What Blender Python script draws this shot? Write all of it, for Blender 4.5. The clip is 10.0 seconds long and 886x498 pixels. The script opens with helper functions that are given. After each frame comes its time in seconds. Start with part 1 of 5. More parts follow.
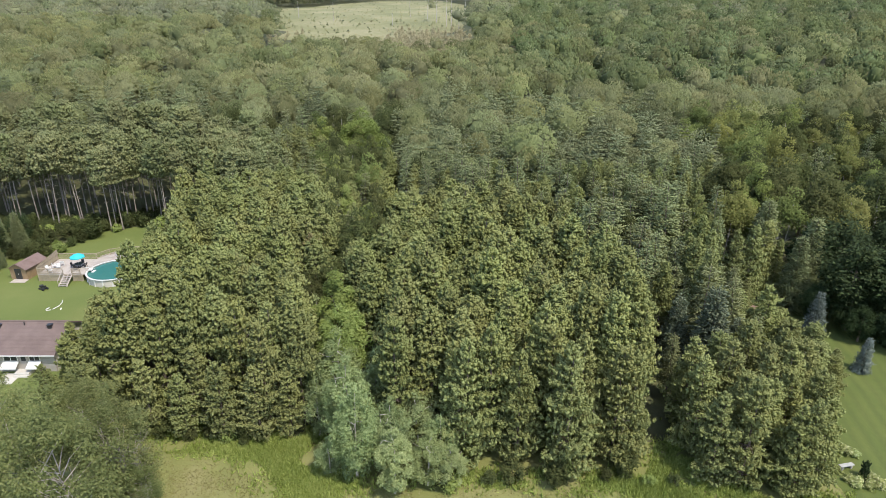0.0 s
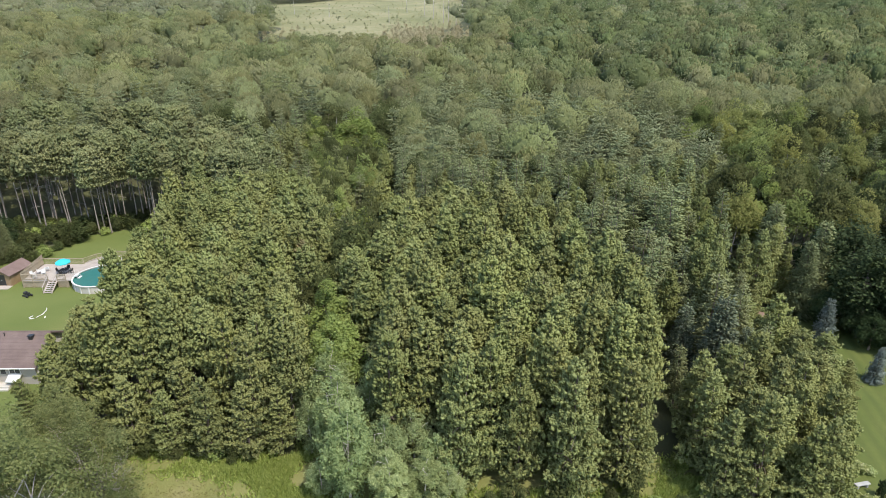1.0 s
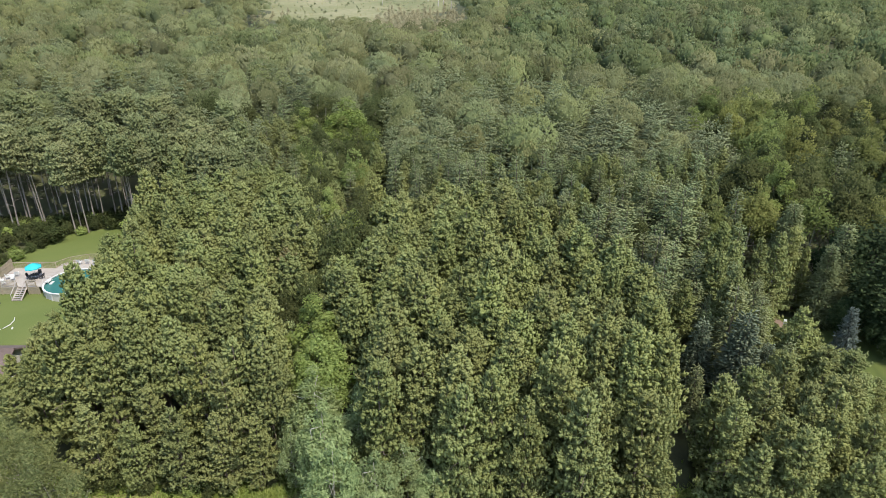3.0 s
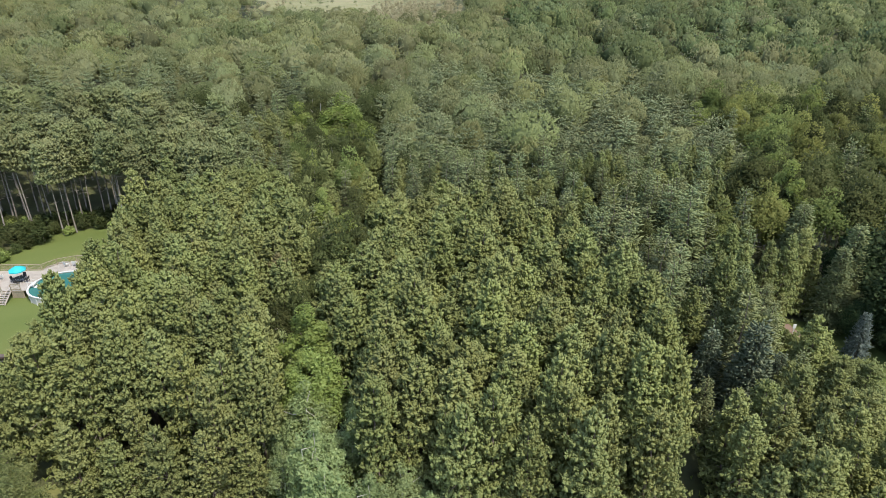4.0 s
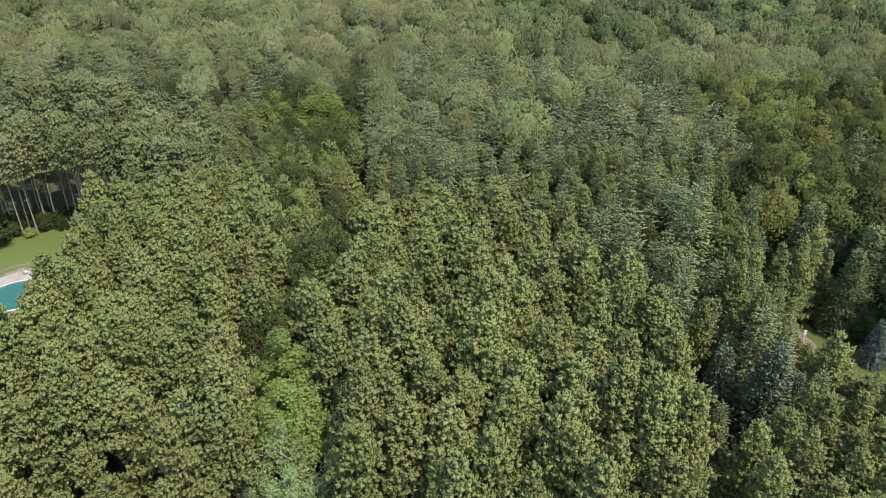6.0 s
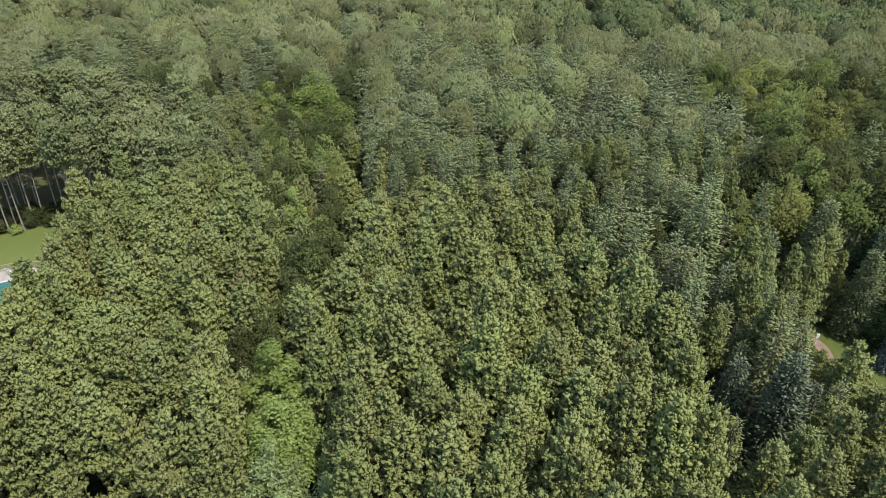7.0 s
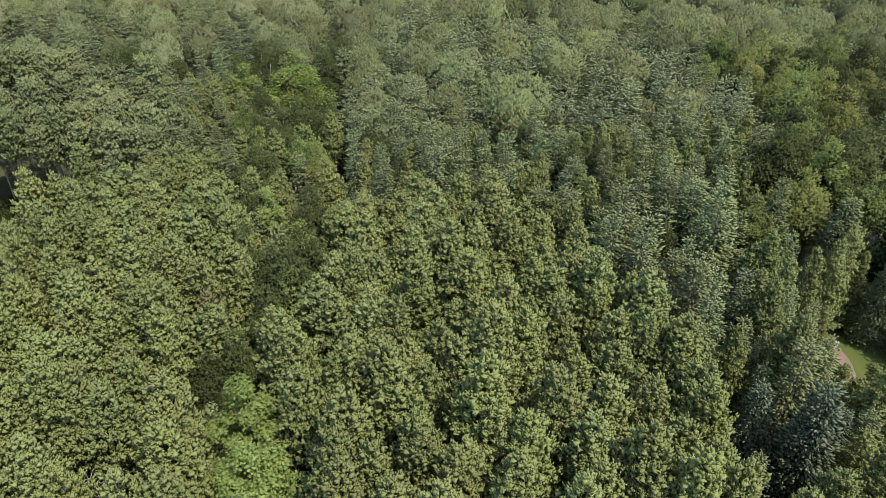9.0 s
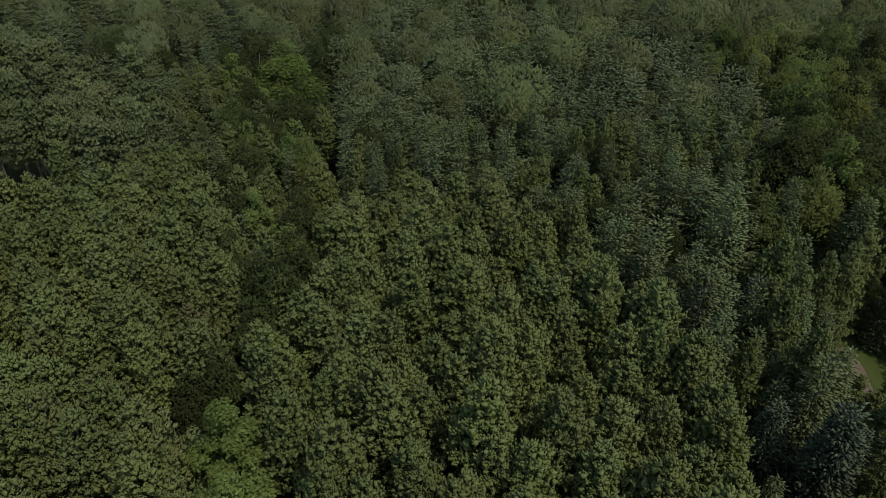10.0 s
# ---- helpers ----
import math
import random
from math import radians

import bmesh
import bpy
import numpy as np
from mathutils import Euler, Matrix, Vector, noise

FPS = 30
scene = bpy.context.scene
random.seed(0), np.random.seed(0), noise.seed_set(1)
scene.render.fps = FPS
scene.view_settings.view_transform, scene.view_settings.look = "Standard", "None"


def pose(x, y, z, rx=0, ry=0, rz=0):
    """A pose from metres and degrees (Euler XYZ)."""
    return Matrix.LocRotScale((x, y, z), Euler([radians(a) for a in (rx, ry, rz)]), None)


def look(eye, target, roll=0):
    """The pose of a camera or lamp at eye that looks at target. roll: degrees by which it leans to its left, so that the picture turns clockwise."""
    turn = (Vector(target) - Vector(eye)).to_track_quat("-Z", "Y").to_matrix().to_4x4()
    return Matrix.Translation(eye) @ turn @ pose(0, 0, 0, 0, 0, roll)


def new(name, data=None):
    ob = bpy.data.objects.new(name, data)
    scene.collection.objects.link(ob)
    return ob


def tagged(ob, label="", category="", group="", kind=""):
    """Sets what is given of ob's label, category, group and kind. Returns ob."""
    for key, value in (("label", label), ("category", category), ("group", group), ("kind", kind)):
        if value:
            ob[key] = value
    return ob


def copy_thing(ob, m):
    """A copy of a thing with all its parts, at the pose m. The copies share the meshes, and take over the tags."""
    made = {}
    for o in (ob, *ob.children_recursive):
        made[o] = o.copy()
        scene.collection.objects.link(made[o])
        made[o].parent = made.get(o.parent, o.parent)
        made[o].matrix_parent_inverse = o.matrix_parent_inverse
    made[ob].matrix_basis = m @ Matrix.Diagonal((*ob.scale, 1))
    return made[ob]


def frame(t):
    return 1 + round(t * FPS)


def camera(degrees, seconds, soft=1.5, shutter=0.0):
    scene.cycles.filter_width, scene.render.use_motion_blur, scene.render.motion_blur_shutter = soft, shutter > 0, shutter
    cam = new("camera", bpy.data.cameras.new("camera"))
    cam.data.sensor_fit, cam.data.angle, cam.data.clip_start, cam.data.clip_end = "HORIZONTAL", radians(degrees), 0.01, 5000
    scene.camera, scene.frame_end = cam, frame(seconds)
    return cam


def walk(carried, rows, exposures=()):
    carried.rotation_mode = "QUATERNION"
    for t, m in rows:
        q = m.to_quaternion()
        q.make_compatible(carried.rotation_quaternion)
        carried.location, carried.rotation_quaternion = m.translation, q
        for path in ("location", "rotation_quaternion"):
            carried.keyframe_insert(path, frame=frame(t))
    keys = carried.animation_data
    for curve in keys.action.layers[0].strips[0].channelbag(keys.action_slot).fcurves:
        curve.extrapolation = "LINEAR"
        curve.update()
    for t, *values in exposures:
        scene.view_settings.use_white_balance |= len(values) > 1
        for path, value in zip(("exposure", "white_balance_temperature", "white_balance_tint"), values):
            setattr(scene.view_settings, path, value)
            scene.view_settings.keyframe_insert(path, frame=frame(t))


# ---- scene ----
cam = camera(69.8, 10.0, 0.88)
ROWS = [
    (0.0, 0.000, 0.000, 43.600, -0.00, -22.70, -0.00),
    (0.5, 0.036, 1.611, 43.600, -0.13, -22.76, 0.01),
    (1.0, 0.063, 3.218, 43.617, -0.24, -23.03, 0.02),
    (1.5, 0.083, 4.824, 43.650, -0.34, -23.35, 0.03),
    (2.0, 0.096, 6.431, 43.695, -0.44, -23.69, 0.02),
    (2.5, 0.105, 8.040, 43.752, -0.56, -24.07, 0.02),
    (4.0, 0.115, 12.903, 43.973, -0.89, -25.28, 0.05),
    (4.5, 0.118, 14.542, 44.056, -1.06, -25.70, 0.02),
    (5.0, 0.123, 16.193, 44.141, -1.54, -26.16, 0.03),
    (5.5, 0.132, 17.858, 44.227, -2.02, -26.62, 0.07),
    (7.0, 0.193, 22.958, 44.464, -2.36, -28.43, 0.13),
    (7.5, 0.229, 24.699, 44.530, -2.61, -29.07, 0.11),
    (8.0, 0.276, 26.464, 44.587, -3.02, -29.72, 0.10),
    (8.5, 0.335, 28.255, 44.632, -3.34, -30.36, 0.08),
    (9.0, 0.407, 30.073, 44.664, -3.42, -31.04, 0.06),
    (9.5, 0.494, 31.921, 44.681, -3.54, -31.69, 0.10),
    (10.0, 0.596, 33.800, 44.680, -3.80, -32.40, 0.02),
]
EXPOSURES = [(0.0, 1.13, 6900, 10), (2.0, 1.09, 6900, 8), (5.0, 1.06, 6900, 6), (9.0, 1.05, 6900, 6), (9.2, 0.94, 6900, 5), (9.5, 0.52, 6900, 4), (9.75, 0.06, 6900, 0), (10.0, -0.68, 6900, -3)]
walk(cam, [(t, pose(x, y, z, 90 + pitch, roll, yaw)) for t, x, y, z, yaw, pitch, roll in ROWS], EXPOSURES)

# ---- light: a clear summer day, sun high on the right, behind the camera ----
SUN_ELEVATION = 60.0
SUN_FROM = (0.70, -0.71)
world = bpy.data.worlds.new("summer_sky")
scene.world = world
world.use_nodes = True
wn = world.node_tree.nodes
sky = wn.new("ShaderNodeTexSky")
sky.sky_type = "NISHITA"
sky.sun_disc = False
sky.sun_elevation = radians(SUN_ELEVATION)
sky.sun_rotation = math.atan2(SUN_FROM[0], SUN_FROM[1])
wn["Background"].inputs["Strength"].default_value = 0.15
world.node_tree.links.new(sky.outputs["Color"], wn["Background"].inputs["Color"])
sun = new("sun", bpy.data.lights.new("sun", "SUN"))
sun.data.energy, sun.data.angle, sun.data.color = 2.0, radians(0.5), (1.0, 0.95, 0.86)
flat = math.cos(radians(SUN_ELEVATION)) / math.hypot(*SUN_FROM)
sun.matrix_world = look((0, 0, 0), (-SUN_FROM[0] * flat, -SUN_FROM[1] * flat, -math.sin(radians(SUN_ELEVATION))))


# ---- materials ----
def nodes_of(name):
    mat = bpy.data.materials.new(name)
    mat.use_nodes = True
    return mat, mat.node_tree.nodes, mat.node_tree.links, mat.node_tree.nodes["Principled BSDF"]


def ramp(nodes, stops):
    r = nodes.new("ShaderNodeValToRGB")
    while len(r.color_ramp.elements) < len(stops):
        r.color_ramp.elements.new(0.5)
    for e, (at, c) in zip(r.color_ramp.elements, stops):
        e.position, e.color = at, (*c, 1)
    return r


def foliage(name, dark, mid, pale, through_light=0.25, spread=0.5, patch=0.35, per_tree=None, vary=1.0, fade=0.0):
    """Leaves or needles: each tuft takes its own shade, each tree its own tint, with patches some metres wide."""
    mat, n, l, b = nodes_of(name)
    geo, info, coord = n.new("ShaderNodeNewGeometry"), n.new("ShaderNodeObjectInfo"), n.new("ShaderNodeNewGeometry")
    noise_tex = n.new("ShaderNodeTexNoise")
    noise_tex.inputs["Scale"].default_value = patch
    noise_tex.inputs["Detail"].default_value = 3
    l.new(coord.outputs["Position"], noise_tex.inputs["Vector"])
    mix = n.new("ShaderNodeMath")
    mix.operation = "MULTIPLY_ADD"
    mix.inputs[1].default_value = spread
    l.new(geo.outputs["Random Per Island"], mix.inputs[0])
    shift = n.new("ShaderNodeMath")
    shift.operation = "MULTIPLY_ADD"
    shift.inputs[1].default_value = 1.0 - spread
    l.new(noise_tex.outputs["Fac"], shift.inputs[0])
    shift.inputs[2].default_value = 0.0
    l.new(shift.outputs[0], mix.inputs[2])
    r = ramp(n, [(0.15, dark), (0.5, mid), (0.9, pale)])
    l.new(mix.outputs[0], r.inputs["Fac"])
    hsv = n.new("ShaderNodeHueSaturation")
    tree = info.outputs["Random"]
    if per_tree:
        attr = n.new("ShaderNodeAttribute")
        attr.attribute_name = per_tree
        tree = attr.outputs["Fac"]
    hue = n.new("ShaderNodeMapRange")
    hue.inputs["To Min"].default_value, hue.inputs["To Max"].default_value = 0.498 - 0.017 * vary, 0.498 + 0.014 * vary
    l.new(tree, hue.inputs["Value"])
    l.new(hue.outputs[0], hsv.inputs["Hue"])
    wrap = n.new("ShaderNodeMath")
    wrap.operation = "MULTIPLY"
    wrap.inputs[1].default_value = 7.31
    l.new(tree, wrap.inputs[0])
    frac = n.new("ShaderNodeMath")
    frac.operation = "FRACT"
    l.new(wrap.outputs[0], frac.inputs[0])
    val = n.new("ShaderNodeMapRange")
    val.inputs["To Min"].default_value, val.inputs["To Max"].default_value = 1 - 0.2 * vary, 1 + 0.18 * vary
    l.new(frac.outputs[0], val.inputs["Value"])
    l.new(val.outputs[0], hsv.inputs["Value"])
    wrap2, frac2, sat = n.new("ShaderNodeMath"), n.new("ShaderNodeMath"), n.new("ShaderNodeMapRange")
    wrap2.operation, frac2.operation = "MULTIPLY", "FRACT"
    wrap2.inputs[1].default_value = 23.7
    l.new(tree, wrap2.inputs[0])
    l.new(wrap2.outputs[0], frac2.inputs[0])
    l.new(frac2.outputs[0], sat.inputs["Value"])
    # fade lowers the saturation, greying far trees as haze would
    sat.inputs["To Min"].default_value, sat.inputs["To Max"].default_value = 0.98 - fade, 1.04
    l.new(sat.outputs[0], hsv.inputs["Saturation"])
    l.new(r.outputs["Color"], hsv.inputs["Color"])
    l.new(hsv.outputs["Color"], b.inputs["Base Color"])
    b.inputs["Roughness"].default_value = 0.75
    b.inputs["Specular IOR Level"].default_value = 0.12
    tr = n.new("ShaderNodeBsdfTranslucent")
    l.new(hsv.outputs["Color"], tr.inputs["Color"])
    m = n.new("ShaderNodeMixShader")
    m.inputs[0].default_value = through_light
    l.new(b.outputs[0], m.inputs[1])
    l.new(tr.outputs[0], m.inputs[2])
    l.new(m.outputs[0], n["Material Output"].inputs["Surface"])
    return mat


def surface(name, stops, scale=2.0, detail=6, rough=0.85, bump=0.3, fine=20.0, metal=0.0, stretch=None, per_piece=0.0):
    """A weathered surface: colours over a broad noise, finer grain on top, a slight relief."""
    mat, n, l, b = nodes_of(name)
    coord = n.new("ShaderNodeNewGeometry")
    src = coord.outputs["Position"]
    if stretch:
        mp = n.new("ShaderNodeMapping")
        mp.inputs["Scale"].default_value = stretch
        l.new(src, mp.inputs["Vector"])
        src = mp.outputs["Vector"]
    big, small = n.new("ShaderNodeTexNoise"), n.new("ShaderNodeTexNoise")
    for tex, s in ((big, scale), (small, fine)):
        tex.inputs["Scale"].default_value, tex.inputs["Detail"].default_value = s, detail
        l.new(src, tex.inputs["Vector"])
    add = n.new("ShaderNodeMath")
    add.operation = "MULTIPLY_ADD"
    add.inputs[1].default_value = 0.35
    l.new(small.outputs["Fac"], add.inputs[0])
    sub = n.new("ShaderNodeMath")
    sub.operation = "MULTIPLY_ADD"
    sub.inputs[1].default_value, sub.inputs[2].default_value = 0.8, -0.075
    l.new(big.outputs["Fac"], sub.inputs[0])
    l.new(sub.outputs[0], add.inputs[2])
    out = add.outputs[0]
    if per_piece:
        info = n.new("ShaderNodeObjectInfo")
        more = n.new("ShaderNodeMath")
        more.operation = "MULTIPLY_ADD"
        more.inputs[1].default_value = per_piece
        l.new(info.outputs["Random"], more.inputs[0])
        l.new(out, more.inputs[2])
        out = more.outputs[0]
    r = ramp(n, stops)
    l.new(out, r.inputs["Fac"])
    l.new(r.outputs["Color"], b.inputs["Base Color"])
    b.inputs["Roughness"].default_value, b.inputs["Metallic"].default_value = rough, metal
    bp = n.new("ShaderNodeBump")
    bp.inputs["Strength"].default_value = bump
    bp.inputs["Distance"].default_value = 0.05
    l.new(small.outputs["Fac"], bp.inputs["Height"])
    l.new(bp.outputs[0], b.inputs["Normal"])
    return mat


def mow_stripes(mat, turn, wide, amount):
    """Broad bands from the mower's passes, laid over a lawn's own colour."""
    n, l = mat.node_tree.nodes, mat.node_tree.links
    b = n["Principled BSDF"]
    base = b.inputs["Base Color"].links[0].from_socket
    geo, mp, wave = n.new("ShaderNodeNewGeometry"), n.new("ShaderNodeMapping"), n.new("ShaderNodeTexWave")
    mp.inputs["Rotation"].default_value[2] = radians(turn)
    l.new(geo.outputs["Position"], mp.inputs["Vector"])
    l.new(mp.outputs["Vector"], wave.inputs["Vector"])
    wave.inputs["Scale"].default_value, wave.inputs["Distortion"].default_value = 0.314 / wide, 1.5
    wave.inputs["Detail Scale"].default_value = 0.6
    rng_map = n.new("ShaderNodeMapRange")
    rng_map.inputs["To Min"].default_value, rng_map.inputs["To Max"].default_value = 1 - amount, 1 + amount
    l.new(wave.outputs["Fac"], rng_map.inputs["Value"])
    hsv = n.new("ShaderNodeHueSaturation")
    l.new(base, hsv.inputs["Color"])
    l.new(rng_map.outputs[0], hsv.inputs["Value"])
    l.new(hsv.outputs["Color"], b.inputs["Base Color"])


PINE = foliage("pine_needles", (0.186, 0.21, 0.079), (0.219, 0.246, 0.096), (0.252, 0.279, 0.113), 0.12, 0.36, 0.26, None, 0.75)
TALL_PINE = foliage("tall_pine_needles", (0.141, 0.163, 0.0752), (0.196, 0.218, 0.102), (0.246, 0.269, 0.13), 0.1, 0.5)
SPRUCE = foliage("spruce_needles", (0.16, 0.19, 0.0893), (0.212, 0.243, 0.117), (0.262, 0.292, 0.145), 0.1, 0.55)
BLUE_SPRUCE = foliage("blue_spruce_needles", (0.11, 0.135, 0.115), (0.185, 0.22, 0.19), (0.28, 0.32, 0.285), 0.1, 0.55)
GREY_NEEDLE = foliage("blue_green_needles", (0.102, 0.134, 0.0848), (0.171, 0.211, 0.134), (0.255, 0.297, 0.199), 0.1, 0.55)
LEAF = foliage("broad_leaves", (0.0403, 0.0551, 0.0181), (0.0755, 0.0925, 0.0342), (0.122, 0.139, 0.056), 0.3, 0.5)
BRIGHT_LEAF = foliage("bright_leaves", (0.156, 0.212, 0.0596), (0.241, 0.301, 0.0901), (0.336, 0.392, 0.135), 0.3, 0.5, 0.35, None, 0.7)
YELLOW_LEAF = foliage("yellowing_leaves", (0.115, 0.145, 0.042), (0.175, 0.207, 0.066), (0.25, 0.28, 0.1), 0.3, 0.5, 0.3, None, 1.5)
BLUISH_LEAF = foliage("grey_green_leaves", (0.131, 0.186, 0.0766), (0.243, 0.307, 0.135), (0.376, 0.442, 0.214), 0.3, 0.5)
DARK_LEAF = foliage("dark_leaves", (0.0229, 0.0374, 0.017), (0.045, 0.0706, 0.0289), (0.0892, 0.125, 0.0493), 0.25, 0.5)
WEED = foliage("tall_weeds", (0.151, 0.216, 0.0432), (0.281, 0.367, 0.0864), (0.41, 0.464, 0.151), 0.35, 0.5, 0.25)
HOSTA_LEAF = foliage("hosta_leaves", (0.18, 0.23, 0.07), (0.34, 0.38, 0.16), (0.55, 0.56, 0.33), 0.3, 0.7)
GREY_BRUSH = foliage("dead_brush_twigs", (0.273, 0.255, 0.153), (0.373, 0.348, 0.214), (0.472, 0.447, 0.278), 0.2, 0.5)
GRASS = foliage("meadow_blades", (0.22, 0.22, 0.08), (0.27, 0.26, 0.1), (0.33, 0.31, 0.135), 0.3, 0.4, 0.2)
STRAW = foliage("dry_grass", (0.26, 0.25, 0.12), (0.34, 0.32, 0.16), (0.42, 0.39, 0.21), 0.3, 0.5, 0.2)
# aerial haze is put into this colour: paler, greyer, with less contrast
HAZED_LEAF = foliage("far_woods_hazed_leaves", (0.15, 0.172, 0.088), (0.19, 0.212, 0.11), (0.24, 0.26, 0.14), 0.3, 0.4, 0.03, "tree_tint", 1.25, 0.22)
FAR_SPRUCE = foliage("far_conifer_needles", (0.16, 0.187, 0.096), (0.212, 0.241, 0.126), (0.26, 0.29, 0.156), 0.1, 0.4, 0.03, "tree_tint")
# slightly greyed as well, for the haze over the farther trees
MID_LEAF = foliage("mixed_wood_leaves", (0.138, 0.16, 0.068), (0.19, 0.212, 0.094), (0.248, 0.268, 0.126), 0.32, 0.45, 0.06, "tree_tint", 1.4, 0.1)
DEEP_LEAF = foliage("deep_green_leaves", (0.09, 0.117, 0.05), (0.128, 0.16, 0.068), (0.175, 0.208, 0.09), 0.3, 0.45, 0.05, "tree_tint", 1.3, 0.08)
OLIVE_LEAF = foliage("olive_leaves", (0.099, 0.122, 0.0446), (0.167, 0.193, 0.0728), (0.257, 0.278, 0.119), 0.3, 0.55)
RUST = foliage("browning_needles", (0.115, 0.115, 0.05), (0.17, 0.162, 0.075), (0.225, 0.2, 0.1), 0.2, 0.6)
FLOWER = foliage("white_blossom", (0.350, 0.350, 0.300), (0.600, 0.600, 0.550), (0.800, 0.800, 0.750), 0.2, 0.7)
BARK = surface("pine_bark", [(0.2, (0.10, 0.075, 0.06)), (0.8, (0.26, 0.21, 0.17))], 1.2, fine=9, stretch=(3, 3, 0.6))
PALE_BARK = surface("pale_bark", [(0.25, (0.28, 0.25, 0.22)), (0.75, (0.62, 0.58, 0.52))], 1.5, fine=9, stretch=(2, 2, 1))
TALL_BARK = surface("tall_pine_bark", [(0.25, (0.15, 0.125, 0.105)), (0.75, (0.36, 0.32, 0.28))], 1.5, fine=9, stretch=(2, 2, 1))
DEAD_WOOD = surface("dead_wood", [(0.2, (0.22, 0.19, 0.16)), (0.8, (0.42, 0.38, 0.34))], 1.5, fine=9)
FLOOR = surface("forest_floor", [(0.2, (0.045, 0.040, 0.022)), (0.5, (0.08, 0.085, 0.035)), (0.85, (0.12, 0.135, 0.05))], 0.25, fine=3, bump=0.8)
LAWN = surface("mown_lawn", [(0.2, (0.09, 0.125, 0.024)), (0.55, (0.125, 0.156, 0.037)), (0.85, (0.176, 0.182, 0.056))], 0.12, fine=6, bump=0.4)
STRIPED = surface("striped_lawn", [(0.2, (0.058, 0.088, 0.014)), (0.55, (0.089, 0.112, 0.021)), (0.85, (0.128, 0.136, 0.035))], 0.5, fine=6, bump=0.4, stretch=(0.75, 0.30, 1))
mow_stripes(STRIPED, 10.5, 1.4, 0.06)
MEADOW = surface("meadow", [(0.2, (0.115, 0.145, 0.034)), (0.5, (0.18, 0.185, 0.058)), (0.8, (0.25, 0.225, 0.105))], 0.18, fine=5, bump=0.8)
HAY = surface("cut_clearing", [(0.25, (0.14, 0.15, 0.055)), (0.5, (0.205, 0.2, 0.088)), (0.72, (0.3, 0.268, 0.15))], 0.035, fine=0.4, bump=0.8)
EARTH = surface("brown_gravel", [(0.2, (0.17, 0.11, 0.085)), (0.8, (0.30, 0.21, 0.17))], 1.0)
SHINGLE = surface("brown_shingles", [(0.25, (0.113, 0.080, 0.072)), (0.8, (0.188, 0.138, 0.125))], 0.8, fine=14, per_piece=0.12)
SIDING = surface("cream_siding", [(0.2, (0.50, 0.47, 0.42)), (0.8, (0.62, 0.59, 0.54))], 0.6)
BEIGE = surface("brown_siding", [(0.2, (0.30, 0.27, 0.24)), (0.8, (0.40, 0.37, 0.33))], 0.6)
WHITE = surface("white_paint", [(0.2, (0.595, 0.595, 0.578)), (0.8, (0.697, 0.697, 0.680))], 1.0, rough=0.5)
CONCRETE = surface("concrete", [(0.2, (0.42, 0.40, 0.36)), (0.8, (0.58, 0.55, 0.50))], 0.8)
DECKING = surface("weathered_decking", [(0.2, (0.30, 0.26, 0.23)), (0.8, (0.48, 0.43, 0.39))], 1.0, per_piece=0.2)
FENCE_WOOD = surface("weathered_fence", [(0.2, (0.22, 0.18, 0.13)), (0.8, (0.40, 0.34, 0.25))], 1.2, per_piece=0.2)
SHED_WOOD = surface("shed_boards", [(0.2, (0.20, 0.13, 0.07)), (0.8, (0.34, 0.24, 0.14))], 1.2, per_piece=0.2)
SHED_ROOF = surface("shed_shingles", [(0.2, (0.145, 0.095, 0.083)), (0.8, (0.238, 0.171, 0.152))], 1.0, per_piece=0.12)
CANVAS = surface("turquoise_canvas", [(0.2, (0.015, 0.42, 0.50)), (0.8, (0.03, 0.55, 0.62))], 2.0, rough=0.7)
BLACK = surface("dark_metal", [(0.2, (0.012, 0.012, 0.014)), (0.8, (0.04, 0.04, 0.042))], 3.0, rough=0.4)
STONE = surface("grey_stone", [(0.2, (0.28, 0.28, 0.27)), (0.8, (0.45, 0.45, 0.43))], 2.0)
LINER = surface("pool_liner", [(0.2, (0.02, 0.20, 0.20)), (0.8, (0.03, 0.27, 0.27))], 0.6, rough=0.3)
water_mat, _n, _l, _b = nodes_of("pool_water")
_b.inputs["Base Color"].default_value = (0.04, 0.17, 0.16, 1)
_b.inputs["Roughness"].default_value = 0.06
_rip = _n.new("ShaderNodeTexNoise")
_rip.inputs["Scale"].default_value = 2.2
_bmp = _n.new("ShaderNodeBump")
_bmp.inputs["Strength"].default_value = 0.12
_l.new(_rip.outputs["Fac"], _bmp.inputs["Height"])
_l.new(_bmp.outputs[0], _b.inputs["Normal"])
WATER = water_mat
glass_mat, _n, _l, _b = nodes_of("window_glass")
_b.inputs["Base Color"].default_value = (0.03, 0.035, 0.04, 1)
_b.inputs["Roughness"].default_value = 0.05
GLASS = glass_mat


# ---- mesh helpers ----
def mesh_of(name, verts, tris, mat, smooth=False):
    """A mesh from arrays of points and of triangles."""
    me = bpy.data.meshes.new(name)
    verts, tris = np.asarray(verts, np.float32), np.asarray(tris, np.int32)
    me.vertices.add(len(verts))
    me.vertices.foreach_set("co", verts.ravel())
    me.loops.add(tris.size)
    me.loops.foreach_set("vertex_index", tris.ravel())
    me.polygons.add(len(tris))
    me.polygons.foreach_set("loop_start", np.arange(0, tris.size, 3, dtype=np.int32))
    me.update(calc_edges=True)
    me.polygons.foreach_set("use_smooth", np.full(len(tris), smooth))
    me.materials.append(mat)
    me.validate()
    return me


